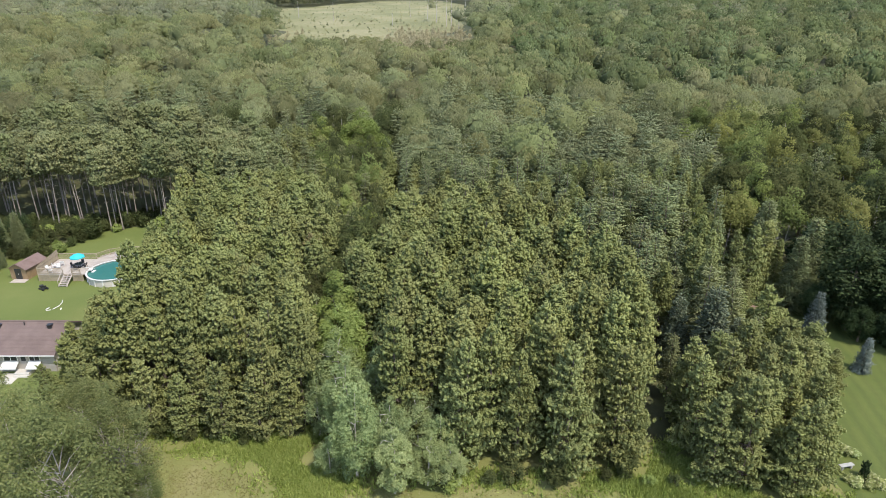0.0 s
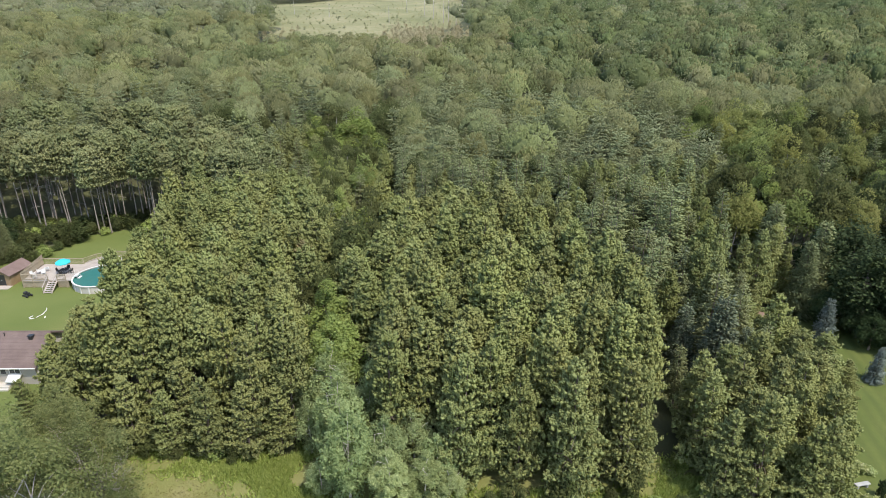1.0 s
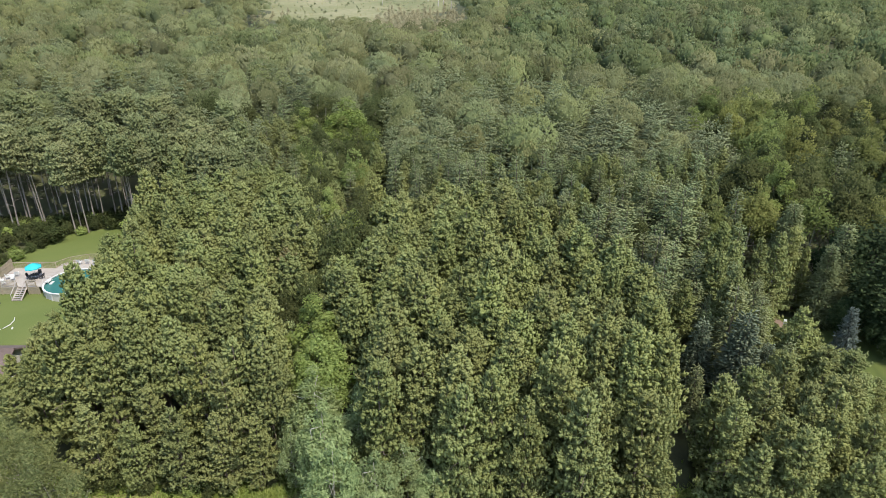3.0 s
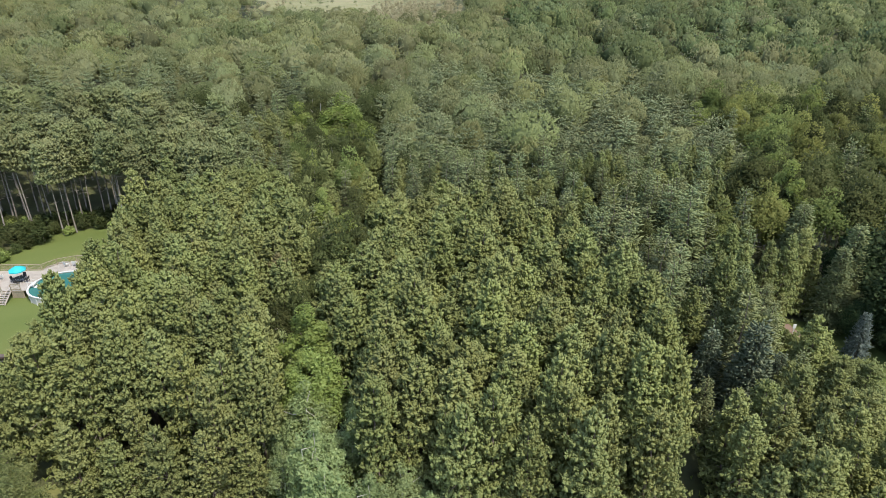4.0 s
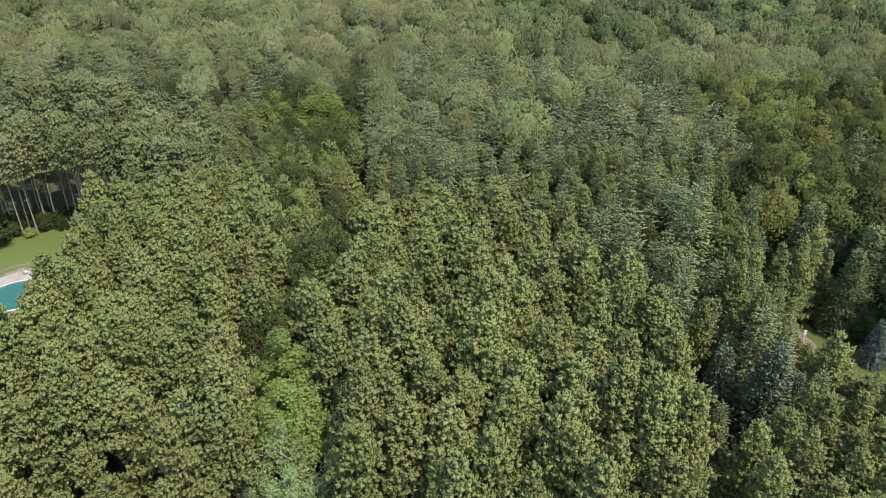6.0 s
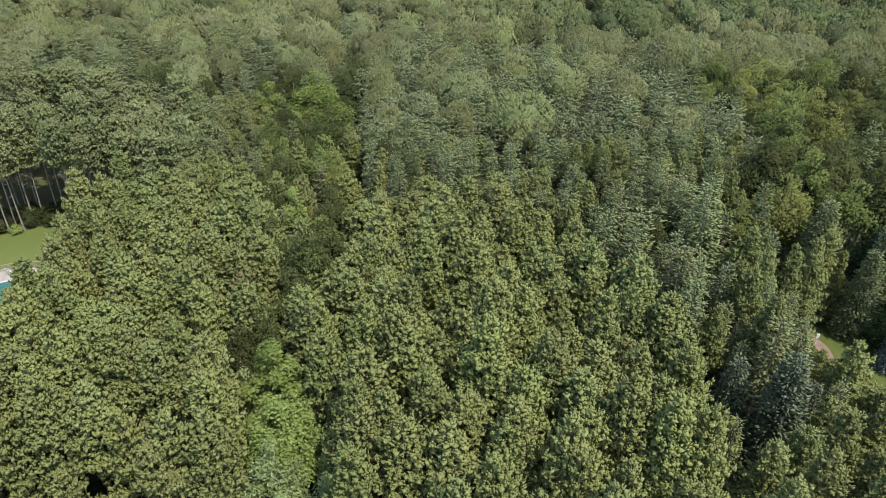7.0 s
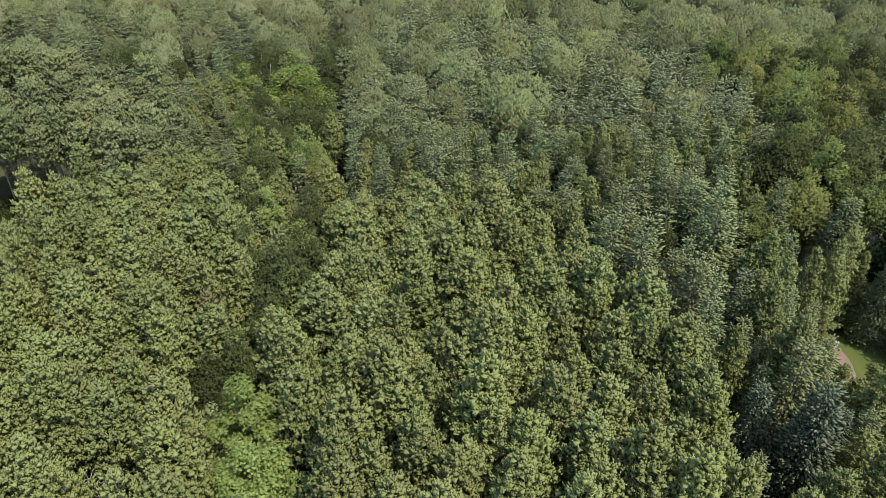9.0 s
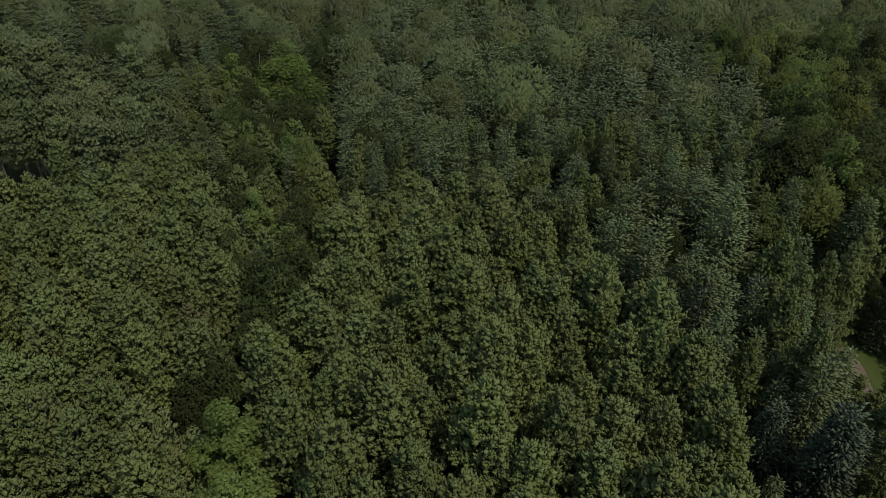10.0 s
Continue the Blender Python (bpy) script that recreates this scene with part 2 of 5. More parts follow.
def part(name, shape, material, parent, label=""):
    """Links a bmesh or a mesh as one mesh object under a thing or a part."""
    if isinstance(shape, bmesh.types.BMesh):
        me = bpy.data.meshes.new(name)
        shape.to_mesh(me)
        shape.free()
        me.materials.append(material)
    else:
        me = shape
    ob = new(name, me)
    ob.parent = parent
    return tagged(ob, label)


def placed(name, label, category, at, group, kind):
    ob = tagged(new(name), label, category, group, kind)
    ob.matrix_basis = at
    return ob


def box(bm, lo, hi, bevel=0.0):
    """Adds a box between two corners to bm, its edges bevelled."""
    made = bmesh.ops.create_cube(bm, size=1.0)["verts"]
    for v in made:
        v.co = Vector([lo[i] + (v.co[i] + 0.5) * (hi[i] - lo[i]) for i in range(3)])
    if bevel:
        edges = {e for v in made for e in v.link_edges}
        bmesh.ops.bevel(bm, geom=list(edges), offset=bevel, segments=1, affect="EDGES")
    return bm


def boxes(*spans, bevel=0.0):
    bm = bmesh.new()
    for lo, hi in spans:
        box(bm, lo, hi, bevel)
    return bm


def tube(bm, points, radii, sides=6):
    """Adds a tapering tube along points to bm."""
    rings = []
    pts = [Vector(p) for p in points]
    for i, p in enumerate(pts):
        way = (pts[min(i + 1, len(pts) - 1)] - pts[max(i - 1, 0)]).normalized()
        side = way.cross(Vector((0.31, 0.87, 0.39))).normalized()
        up = way.cross(side)
        rings.append([bm.verts.new(p + radii[i] * (math.cos(a) * side + math.sin(a) * up)) for a in (2 * math.pi * k / sides for k in range(sides))])
    for a, b in zip(rings, rings[1:]):
        for k in range(sides):
            bm.faces.new((a[k], a[(k + 1) % sides], b[(k + 1) % sides], b[k]))
    bm.faces.new(rings[-1])
    bm.faces.new(rings[0][::-1])
    return bm


# ---- the lie of the land ----
def rise(x, y):
    """The ground's height: level by the houses, climbing gently into the woods behind."""
    steps_y, steps_z = (-4000, 120, 160, 230, 290, 360, 450, 600, 900, 6000), (0, 0, 2.0, 8.0, 13.0, 18.0, 22.5, 26.5, 29.0, 29.0)
    return np.interp(y, steps_y, steps_z)


def inside(x, y, poly):
    hit = False
    for (x0, y0), (x1, y1) in zip(poly, poly[1:] + poly[:1]):
        if (y0 > y) != (y1 > y) and x < (x1 - x0) * (y - y0) / (y1 - y0) + x0:
            hit = not hit
    return hit


def patch(name, poly, mat, label, category, lift, step=2.0):
    """A sheet of ground that follows the land, with an uneven edge."""
    bm = bmesh.new()
    pts = []
    for (x0, y0), (x1, y1) in zip(poly, poly[1:] + poly[:1]):
        n = max(1, int(math.hypot(x1 - x0, y1 - y0) / step))
        for i in range(n):
            x, y = x0 + (x1 - x0) * i / n, y0 + (y1 - y0) * i / n
            x += 0.5 * step * noise.noise((x * 0.3, y * 0.3, 1.0)) * 0.8
            y += 0.5 * step * noise.noise((x * 0.3, y * 0.3, 5.0)) * 0.8
            pts.append(bm.verts.new((x, y, float(rise(x, y)) + lift)))
    face = bm.faces.new(pts)
    bmesh.ops.triangulate(bm, faces=[face])
    me = bpy.data.meshes.new(name)
    bm.to_mesh(me)
    bm.free()
    me.materials.append(mat)
    return tagged(new(name, me), label, category, kind="structure")


def make_ground():
    xs = np.concatenate([np.linspace(-3500, -400, 12), np.arange(-360, 361, 12.0), np.linspace(400, 3500, 12)])
    ys = np.concatenate([np.linspace(-3000, -60, 10), np.arange(-40, 641, 8.0), np.linspace(700, 4500, 14)])
    gx, gy = np.meshgrid(xs, ys)
    verts = np.stack([gx, gy, rise(gx, gy)], -1).reshape(-1, 3)
    w = len(xs)
    i = (np.arange(len(ys) - 1)[:, None] * w + np.arange(w - 1)[None, :]).ravel()
    tris = np.concatenate([np.stack([i, i + 1, i + w + 1], 1), np.stack([i, i + w + 1, i + w], 1)])
    return tagged(new("ground", mesh_of("ground", verts, tris, FLOOR, True)), "dark forest floor of needles, moss and low plants", "ground", kind="structure")


make_ground()
LAWN_LEFT = [(-140, 50), (-46, 54), (-38, 56), (-40, 66), (-45, 74), (-45, 92), (-44, 102), (-46, 111), (-58, 116), (-66, 112), (-69, 104), (-75, 100), (-140, 98)]
LAWN_RIGHT = [(35, 20), (140, 10), (140, 84), (58, 82), (52, 80), (46, 84), (43, 82), (44, 74), (46, 70), (41, 62), (38, 55), (37, 46)]
MEADOW_AREA = [(-140, 10), (41, 10), (40, 44), (38.5, 48), (33, 50), (30, 52), (22, 53), (12, 52), (-4, 52), (-18, 54), (-31, 57), (-46, 54), (-140, 50)]
CLEARING = [(-80, 338), (-26, 326), (4, 345), (14, 400), (22, 455), (24, 560), (-8, 730), (-62, 690), (-105, 560), (-150, 520), (-140, 470), (-112, 425)]
patch("lawn_1", LAWN_LEFT, LAWN, "mown green lawn behind and beside the house", "lawn", 0.012)
patch("lawn_2", LAWN_RIGHT, STRIPED, "mown lawn with faint mowing stripes", "lawn", 0.012)
patch("meadow", MEADOW_AREA, MEADOW, "rough meadow of green and straw-coloured grass", "meadow", 0.008)


def make_clearing():
    """A sheet that follows the rising land row by row, with ragged sides."""
    bm, last = bmesh.new(), None
    for y in np.arange(326, 681, 8.0):
        xs = [x for x in np.arange(-220, 60, 2.0) if inside(x, y, CLEARING)]
        if len(xs) < 3:
            continue
        a, b = xs[0] + 9 * noise.noise((0.05 * y, 1.0, 0.0)), xs[-1] + 9 * noise.noise((0.05 * y, 7.0, 0.0))
        row = [bm.verts.new((a + (b - a) * k / 12, y, float(rise(0, y)) + 0.15)) for k in range(13)]
        if last:
            for k in range(12):
                bm.faces.new((last[k], last[k + 1], row[k + 1], row[k]))
        last = row
    me = bpy.data.meshes.new("clearing")
    bm.to_mesh(me)
    bm.free()
    me.materials.append(HAY)
    return tagged(new("clearing", me), "pale cut clearing with dry grass and brush", "clearing", kind="structure")


make_clearing()
patch("path", [(44.1, 75), (45.4, 75), (46.3, 80), (46.0, 84), (44.7, 84), (45.0, 80)], EARTH, "reddish brown gravel path on the lawn", "path", 0.03, 1.0)


# ---- trees: shapes ----
rng = np.random.default_rng(7)


def unit(v):
    return v / np.maximum(np.linalg.norm(v, axis=-1, keepdims=True), 1e-6)


def frames_of(d):
    """Two directions square to each direction in d, turned at random."""
    a = unit(np.cross(d, unit(rng.normal(size=d.shape))))
    return a, np.cross(d, a)


def tufts(base, d, length, width, waist=0.4):
    """Needle tufts: open tapering spindles from base along d, widest at the waist."""
    n, sides = len(base), 3
    a, b = frames_of(d)
    angle = np.linspace(0, 2 * np.pi, sides, endpoint=False)
    ring = (base + d * (length * waist)[:, None])[:, None] + width[:, None, None] * (np.cos(angle)[None, :, None] * a[:, None] + np.sin(angle)[None, :, None] * b[:, None])
    ring = ring + rng.normal(0, 0.03, ring.shape)
    tip = (base + d * length[:, None])[:, None]
    verts = np.concatenate([ring, tip], 1).reshape(-1, 3)
    k = np.arange(sides)
    one = np.stack([k, (k + 1) % sides, np.full(sides, sides)], 1)
    return verts, (one[None] + (np.arange(n) * (sides + 1))[:, None, None]).reshape(-1, 3)


def fingers(base, d, length, width, waist=0.62):
    """Needle fingers: closed blunt spindles from base along d, fullest towards the tip."""
    n = len(base)
    a, b = frames_of(d)
    angle = np.linspace(0, 2 * np.pi, 3, endpoint=False)
    ring = (base + d * (length * waist)[:, None])[:, None] + width[:, None, None] * (np.cos(angle)[None, :, None] * a[:, None] + np.sin(angle)[None, :, None] * b[:, None])
    tip = (base + d * length[:, None])[:, None]
    verts = np.concatenate([base[:, None], ring, tip], 1).reshape(-1, 3)
    one = np.array([[1, 2, 4], [2, 3, 4], [3, 1, 4], [2, 1, 0], [3, 2, 0], [1, 3, 0]])
    return verts, (one[None] + (np.arange(n) * 5)[:, None, None]).reshape(-1, 3)


def joined(a, b):
    return np.concatenate([a[0], b[0]]), np.concatenate([a[1], b[1] + len(a[0])])


def leaves(at, normal, size, fold=0.25):
    """Leaf sprays: small folded kites."""
    n = len(at)
    a, b = frames_of(normal)
    s = size[:, None]
    v = np.stack([at - a * s, at + b * s * 0.62 - normal * s * fold, at + a * s * 1.1, at - b * s * 0.62 - normal * s * fold], 1).reshape(-1, 3)
    one = np.array([[0, 1, 2], [0, 2, 3]])
    tris = (one[None] + (np.arange(n) * 4)[:, None, None]).reshape(-1, 3)
    return v, tris


def pine_crown(height, low, radius, tier=0.8, boughs=6, top=0.7, size=1.0, step=0.44, per=6, ragged=0.24, up=1.0):
    """A pine's crown: whorls of upswept limbs and twigs, each ending in brushes of needle fingers."""
    nodes, outs = [], []
    foot = low * height
    for level in np.arange(foot, height - 0.7, tier):
        z0 = level + rng.normal(0, 0.1)
        s = (level - foot) / (height - foot)
        reach = radius * (1 - s) ** top * min(1.0, 0.78 + 1.1 * s) * rng.uniform(0.9, 1.1)
        n = boughs if reach > 0.9 else max(4, boughs - 2)
        turn = rng.uniform(0, 6.28)
        for k in range(n):
            az = turn + 2 * np.pi * k / n + rng.normal(0, 0.16)
            span = reach * rng.uniform(1 - 1.6 * ragged, 1 + 0.8 * ragged)
            out = np.array([np.cos(az), np.sin(az), 0.0])
            side = np.array([-out[1], out[0], 0.0])
            f = span
            while f > 0.3 * span:
                lift = 0.16 * f + 0.13 * f * f / max(span, 0.5)
                twig = 0.55 * (span - f) + 0.16
                for w in ((0.0,) if span - f < 0.3 else (-twig, 0.0, twig)):
                    sway = w * rng.uniform(0.7, 1.25)
                    nodes.append(out * (f - 0.25 * abs(w)) + side * sway + [0, 0, z0 + lift + rng.normal(0, 0.09)])
                    outs.append(out * 0.75 + side * sway * 0.5)
                f -= step * rng.uniform(0.85, 1.2)
    for k in range(9):
        a = rng.uniform(0, 6.28)
        nodes.append(np.array([0.05 * k * np.cos(a), 0.05 * k * np.sin(a), height - 0.45 - 0.17 * k]))
        outs.append(np.array([0.6 * np.cos(a), 0.6 * np.sin(a), 0.0]))
    nodes, outs = np.array(nodes), np.array(outs)
    k = len(nodes)
    # the soft mass of needles round each twig's end
    mass = fingers(nodes - outs * 0.18 * size + [0, 0, -0.3 * size], unit(outs * 0.9 + [0, 0, 0.8] + rng.normal(0, 0.2, (k, 3))), size * rng.uniform(0.62, 0.82, k), size * rng.uniform(0.29, 0.4, k), 0.5)
    nodes, outs = np.repeat(nodes, per, 0), np.repeat(outs, per, 0)
    count = len(nodes)
    d = unit(outs * 0.6 + np.array([0, 0, 1.35 * up]) + rng.normal(0, 0.2, (count, 3)))
    base = nodes + rng.normal(0, 0.13, (count, 3)) * size + [0, 0, -0.1 * size]
    return joined(mass, fingers(base, d, size * rng.uniform(0.42, 0.72, count), size * rng.uniform(0.085, 0.125, count), 0.6))


def spruce_crown(height, radius, low=0.08, step=0.42, dense=1.0, size=1.0, taper=0.74, uneven=0.3):
    """A spruce's crown: tiers of drooping boughs that carry upturned sprays."""
    base, d, arms, arm_d, arm_len, arm_wide = [], [], [], [], [], []
    for z in np.arange(low * height, height * 0.975, step):
        reach = (radius * (1 - z / height) ** taper + 0.12) * rng.uniform(0.84, 1.16)
        n = max(4, int(dense * (4 + 3.6 * reach)))
        off = rng.uniform(0, 6.28)
        for k in range(n):
            az = off + k * 2 * np.pi / n + rng.normal(0, 0.15)
            out = np.array([np.cos(az), np.sin(az), 0])
            span = reach * rng.uniform(0.76, 1.12)
            z_bough = z + rng.normal(0, uneven * step)
            arms.append(np.array([0, 0, z_bough]) + out * 0.1 * span)
            arm_d.append(out + [0, 0, -0.2])
            arm_len.append(0.72 * span)
            arm_wide.append(min(0.2, 0.08 + 0.08 * span))
            for f in np.arange(1.0, 0.3, -max(0.13, 0.3 * size / span)):
                droop = -0.36 * f * span + 0.16 * f * f * span
                for hand in (-1, 1):
                    across = np.array([-out[1], out[0], 0]) * hand
                    base.append(out * span * f * 0.82 + across * 0.1 * size + [rng.normal(0, 0.08), rng.normal(0, 0.08), z_bough + droop + rng.normal(0, 0.07)])
                    d.append(out + across * rng.uniform(0.1, 0.9) + [0, 0, rng.uniform(0.1, 0.95)])
    base.append(np.array([0, 0, height - 0.75]))
    d.append(np.array([0, 0, 1.0]))
    n = len(base)
    boughs = fingers(np.array(arms), unit(np.array(arm_d)), np.array(arm_len), np.array(arm_wide), 0.66)
    return joined(boughs, fingers(np.array(base), unit(np.array(d)), size * rng.uniform(0.38, 0.64, n), size * rng.uniform(0.08, 0.12, n), 0.55))


def leafy_crown(height, low, radius, count, lobes=16, size=0.34, lobe=1.0, shell=(0.3, 1.2)):
    """A broad-leaved crown: rounded lobes of leaf sprays with gaps between them."""
    mid, half = height * (1 + low) / 2, height * (1 - low) / 2
    c = unit(rng.normal(size=(lobes, 3)))
    reach = rng.uniform(0.5, 0.78, lobes)[:, None]
    c = c * reach * np.array([radius, radius, half]) + [0, 0, mid]
    rad = lobe * rng.uniform(0.24, 0.46, lobes) * radius
    c[0], rad[0] = (0, 0, height - rad[0] * 0.9), rad[0]
    w = rad ** 2
    i = rng.choice(lobes, count, p=w / w.sum())
    v = unit(rng.normal(size=(count, 3)))
    v[:, 2] = np.where(rng.uniform(size=count) < 0.45, np.abs(v[:, 2]), v[:, 2])
    at = c[i] + v * (rad[i] * rng.uniform(*shell, count))[:, None] * np.array([1, 1, 1.25])
    normal = unit(v * 0.6 + np.array([0.25, -0.25, 0.75]) + rng.normal(0, 0.5, (count, 3)))
    return leaves(at, normal, size * rng.uniform(0.6, 1.3, count))


def spray_crown(height, low, radius, count, lobes=14, size=0.55, shell=0.62):
    """A broad-leaved crown seen from afar: domed lobes of upright leafy sprays."""
    mid, half = height * (1 + low) / 2, height * (1 - low) / 2
    c = unit(rng.normal(size=(lobes, 3)))
    c[:, 2] = np.abs(c[:, 2]) * 1.2 - 0.35
    c = c * rng.uniform(0.4, 0.72, lobes)[:, None] * np.array([radius, radius, half]) + [0, 0, mid]
    rad = rng.uniform(0.24, 0.42, lobes) * radius
    c[0] = (0, 0, height - rad[0])
    w = rad ** 2
    i = rng.choice(lobes, count, p=w / w.sum())
    v = unit(rng.normal(size=(count, 3)))
    v[:, 2] = np.where(rng.uniform(size=count) < 0.6, np.abs(v[:, 2]), v[:, 2])
    at = c[i] + v * (rad[i] * rng.uniform(shell, 1.0, count))[:, None] * np.array([1, 1, 1.15])
    d = unit(v * 0.65 + np.array([0, 0, 0.75]) + rng.normal(0, 0.3, (count, 3)))
    return tufts(at, d, size * rng.uniform(0.7, 1.4, count), size * rng.uniform(0.24, 0.42, count))


def dome_crown(height, low, radius, count, size=1.0, lumps=6, rings=6, around=10):
    """A far-off broad-leaved crown: one uneven dome of leafy sprays."""
    mid, half = height * (1 + low) / 2, height * (1 - low) / 2
    v = unit(rng.normal(size=(count, 3)))
    v[:, 2] = np.where(v[:, 2] < -0.25, -v[:, 2], v[:, 2])
    knob = unit(rng.normal(size=(lumps, 3)) + [0, 0, 0.4])
    scale = np.array([radius, radius, half])

    def lumpy(w):
        return 0.68 + 0.38 * np.clip(np.max(w @ knob.T, -1), 0, 1) ** 4

    at = v * (lumpy(v) + rng.normal(0, 0.045, count))[:, None] * scale + [0, 0, mid]
    d = unit(v * 0.55 + np.array([0, 0, 0.7]) + rng.normal(0, 0.25, (count, 3)))
    leaf_v, leaf_t = tufts(at - d * 0.25 * size, d, size * rng.uniform(0.7, 1.4, count), size * rng.uniform(0.2, 0.34, count))
    # the dense mass of leaves behind the outer sprays
    lat, lon = np.meshgrid(np.linspace(-0.5, 1.45, rings), np.linspace(0, 2 * np.pi, around, endpoint=False), indexing="ij")
    w = np.stack([np.cos(lat) * np.cos(lon), np.cos(lat) * np.sin(lon), np.sin(lat)], -1)
    core = (w * (0.7 * lumpy(w) + rng.normal(0, 0.06, lat.shape))[..., None] * scale + [0, 0, mid]).reshape(-1, 3)
    r, c = np.meshgrid(np.arange(rings - 1), np.arange(around), indexing="ij")
    a, b = (r * around + c).ravel(), (r * around + (c + 1) % around).ravel()
    core_t = np.concatenate([np.stack([a, b, b + around], 1), np.stack([a, b + around, a + around], 1)])
    return np.concatenate([leaf_v, core]), np.concatenate([leaf_t, core_t + len(leaf_v)])


def trunk_mesh(name, height, foot, mat, limbs=0, bare_from=0.2, bare_to=0.7, spread=1.2, wobble=0.15, climb=(-0.1, 0.5)):
    bm = bmesh.new()
    pts = [(rng.normal(0, wobble) * k / 4, rng.normal(0, wobble) * k / 4, height * k / 5 - (0.3 if k == 0 else 0)) for k in range(6)]
    tube(bm, pts, [foot * (1.25 if k == 0 else 1 - 0.17 * k) for k in range(6)], 6)
    for k in range(limbs):
        z = height * rng.uniform(bare_from, bare_to)
        az = rng.uniform(0, 6.28)
        ln = spread * rng.uniform(0.5, 1.2)
        e = (math.cos(az) * ln, math.sin(az) * ln, z + rng.uniform(*climb) * ln)
        m = (e[0] * 0.55 + rng.normal(0, 0.1 * ln), e[1] * 0.55 + rng.normal(0, 0.1 * ln), z + (0.35 * climb[1] + rng.uniform(-0.1, 0.1)) * ln)
        tube(bm, [(0, 0, z), m, e], [foot * 0.32, foot * 0.2, foot * 0.07], 4)
    me = bpy.data.meshes.new(name)
    bm.to_mesh(me)
    bm.free()
    me.materials.append(mat)
    return me


def tree_kind(name, label, category, group, crowns, trunks, tall=1.0):
    """Models of one kind of tree, far below the ground's sight until copied: (trunk, crown) pairs."""
    return dict(name=name, label=label, category=category, group=group, pairs=list(zip(trunks, crowns)), tall=tall)


def plant(kind, x, y, size=1.0, wide=1.0, turn=None, which=None, label=""):
    """One tree of a kind, with its trunk and crown, at a share of its kind's height."""
    trunk, crown = kind["pairs"][int(rng.integers(len(kind["pairs"]))) if which is None else which]
    turn = rng.uniform(0, 360) if turn is None else turn
    m = pose(x, y, float(rise(x, y)) - 0.05, rng.normal(0, 1.2), rng.normal(0, 1.2), turn) @ Matrix.Diagonal((size * wide, size * wide, size, 1))
    ob = placed(kind["name"], label or kind["label"], kind["category"], m, kind["group"], "")
    part("trunk", trunk, None, ob)
    if crown:
        part("crown", crown, None, ob)
    return ob


def plant_tall(kind, x, y, metres, wide=1.0):
    """One tree of a kind, so many metres tall."""
    return plant(kind, x, y, metres / kind["tall"], wide)


def crown_meshes(name, mat, made):
    return [mesh_of(name, v, t, mat, True) for v, t in made]


PINES = tree_kind("red_pine", "dense plantation pine with bushy olive-green needle tufts", "pine tree", "plantation pines",
                  crown_meshes("pine_crown", PINE, [pine_crown(16, lo, r, 0.64, b, tp, 0.74, 0.39) for lo, r, tp, b in ((0.46, 2.7, 0.78, 6), (0.48, 2.5, 0.7, 6), (0.46, 2.9, 0.85, 7), (0.46, 2.6, 0.74, 7), (0.44, 3.0, 0.9, 6), (0.5, 2.4, 0.66, 6))]),
                  [trunk_mesh("pine_trunk", 15.0, 0.17, BARK, 6, 0.08, 0.4, 1.4) for _ in range(6)], 16.0)
EDGE = tree_kind("edge_pine", "full-boughed pine on the plantation's sunny edge", "pine tree", "pines along the plantation's edge",
                 crown_meshes("edge_pine_crown", PINE, [pine_crown(15, lo, r, 0.95, b, tp, 0.8, 0.42, 6, 0.42, 0.85) for lo, r, tp, b in ((0.05, 3.3, 0.6, 6), (0.08, 3.0, 0.54, 6), (0.04, 3.6, 0.68, 7), (0.06, 3.1, 0.58, 6))]),
                 [trunk_mesh("edge_pine_trunk", 14.0, 0.19, BARK, 14, 0.08, 0.5, 1.9) for _ in range(4)], 15.0)
RUSTY = tree_kind("browning_pine", "ailing pine with rust-brown needles among green ones", "pine tree", "ailing pines",
                  crown_meshes("browning_crown", RUST, [pine_crown(15.5, 0.2, r, 0.9, 6, 0.5, 0.95, 0.55, 3, 0.35) for r in (2.0, 1.8)]),
                  [trunk_mesh("browning_trunk", 14.8, 0.15, BARK, 16, 0.2, 0.8, 1.4) for _ in range(2)], 15.5)
TALL = tree_kind("tall_pine", "tall pine with a long bare pale trunk and high crown", "pine tree", "tall pines at the wood's edge",
                 crown_meshes("tall_pine_crown", TALL_PINE, [pine_crown(18, lo, r, 0.8, 6, 0.45, 1.0, 0.55, 5, 0.3) for lo, r in ((0.62, 2.7), (0.66, 2.4), (0.58, 2.9))]),
                 [trunk_mesh("tall_pine_trunk", 17.2, 0.14, TALL_BARK, 8, 0.3, 0.64, 1.1, 0.05) for _ in range(3)], 18.0)
SPRUCES = tree_kind("spruce", "narrow dark green spruce standing in a dense stand", "spruce tree", "spruces in the stand",
                    crown_meshes("spruce_crown", SPRUCE, [spruce_crown(15.5, r, 0.25, st, dn, 1.0, 0.66) for r, st, dn in ((2.5, 0.66, 0.95), (2.3, 0.62, 0.95), (2.7, 0.7, 1.0), (2.1, 0.64, 0.95), (2.6, 0.76, 0.9))]),
                    [trunk_mesh("spruce_trunk", 15.0, 0.15, BARK) for _ in range(5)], 15.5)
BIG_SPRUCE = tree_kind("large_spruce", "large dark spruce with layered drooping boughs", "spruce tree", "",
                       crown_meshes("large_spruce_crown", SPRUCE, [spruce_crown(14, r, 0.03, 0.42, 1.7) for r in (3.2, 2.9)]),
                       [trunk_mesh("large_spruce_trunk", 13.4, 0.22, BARK) for _ in range(2)], 14.0)
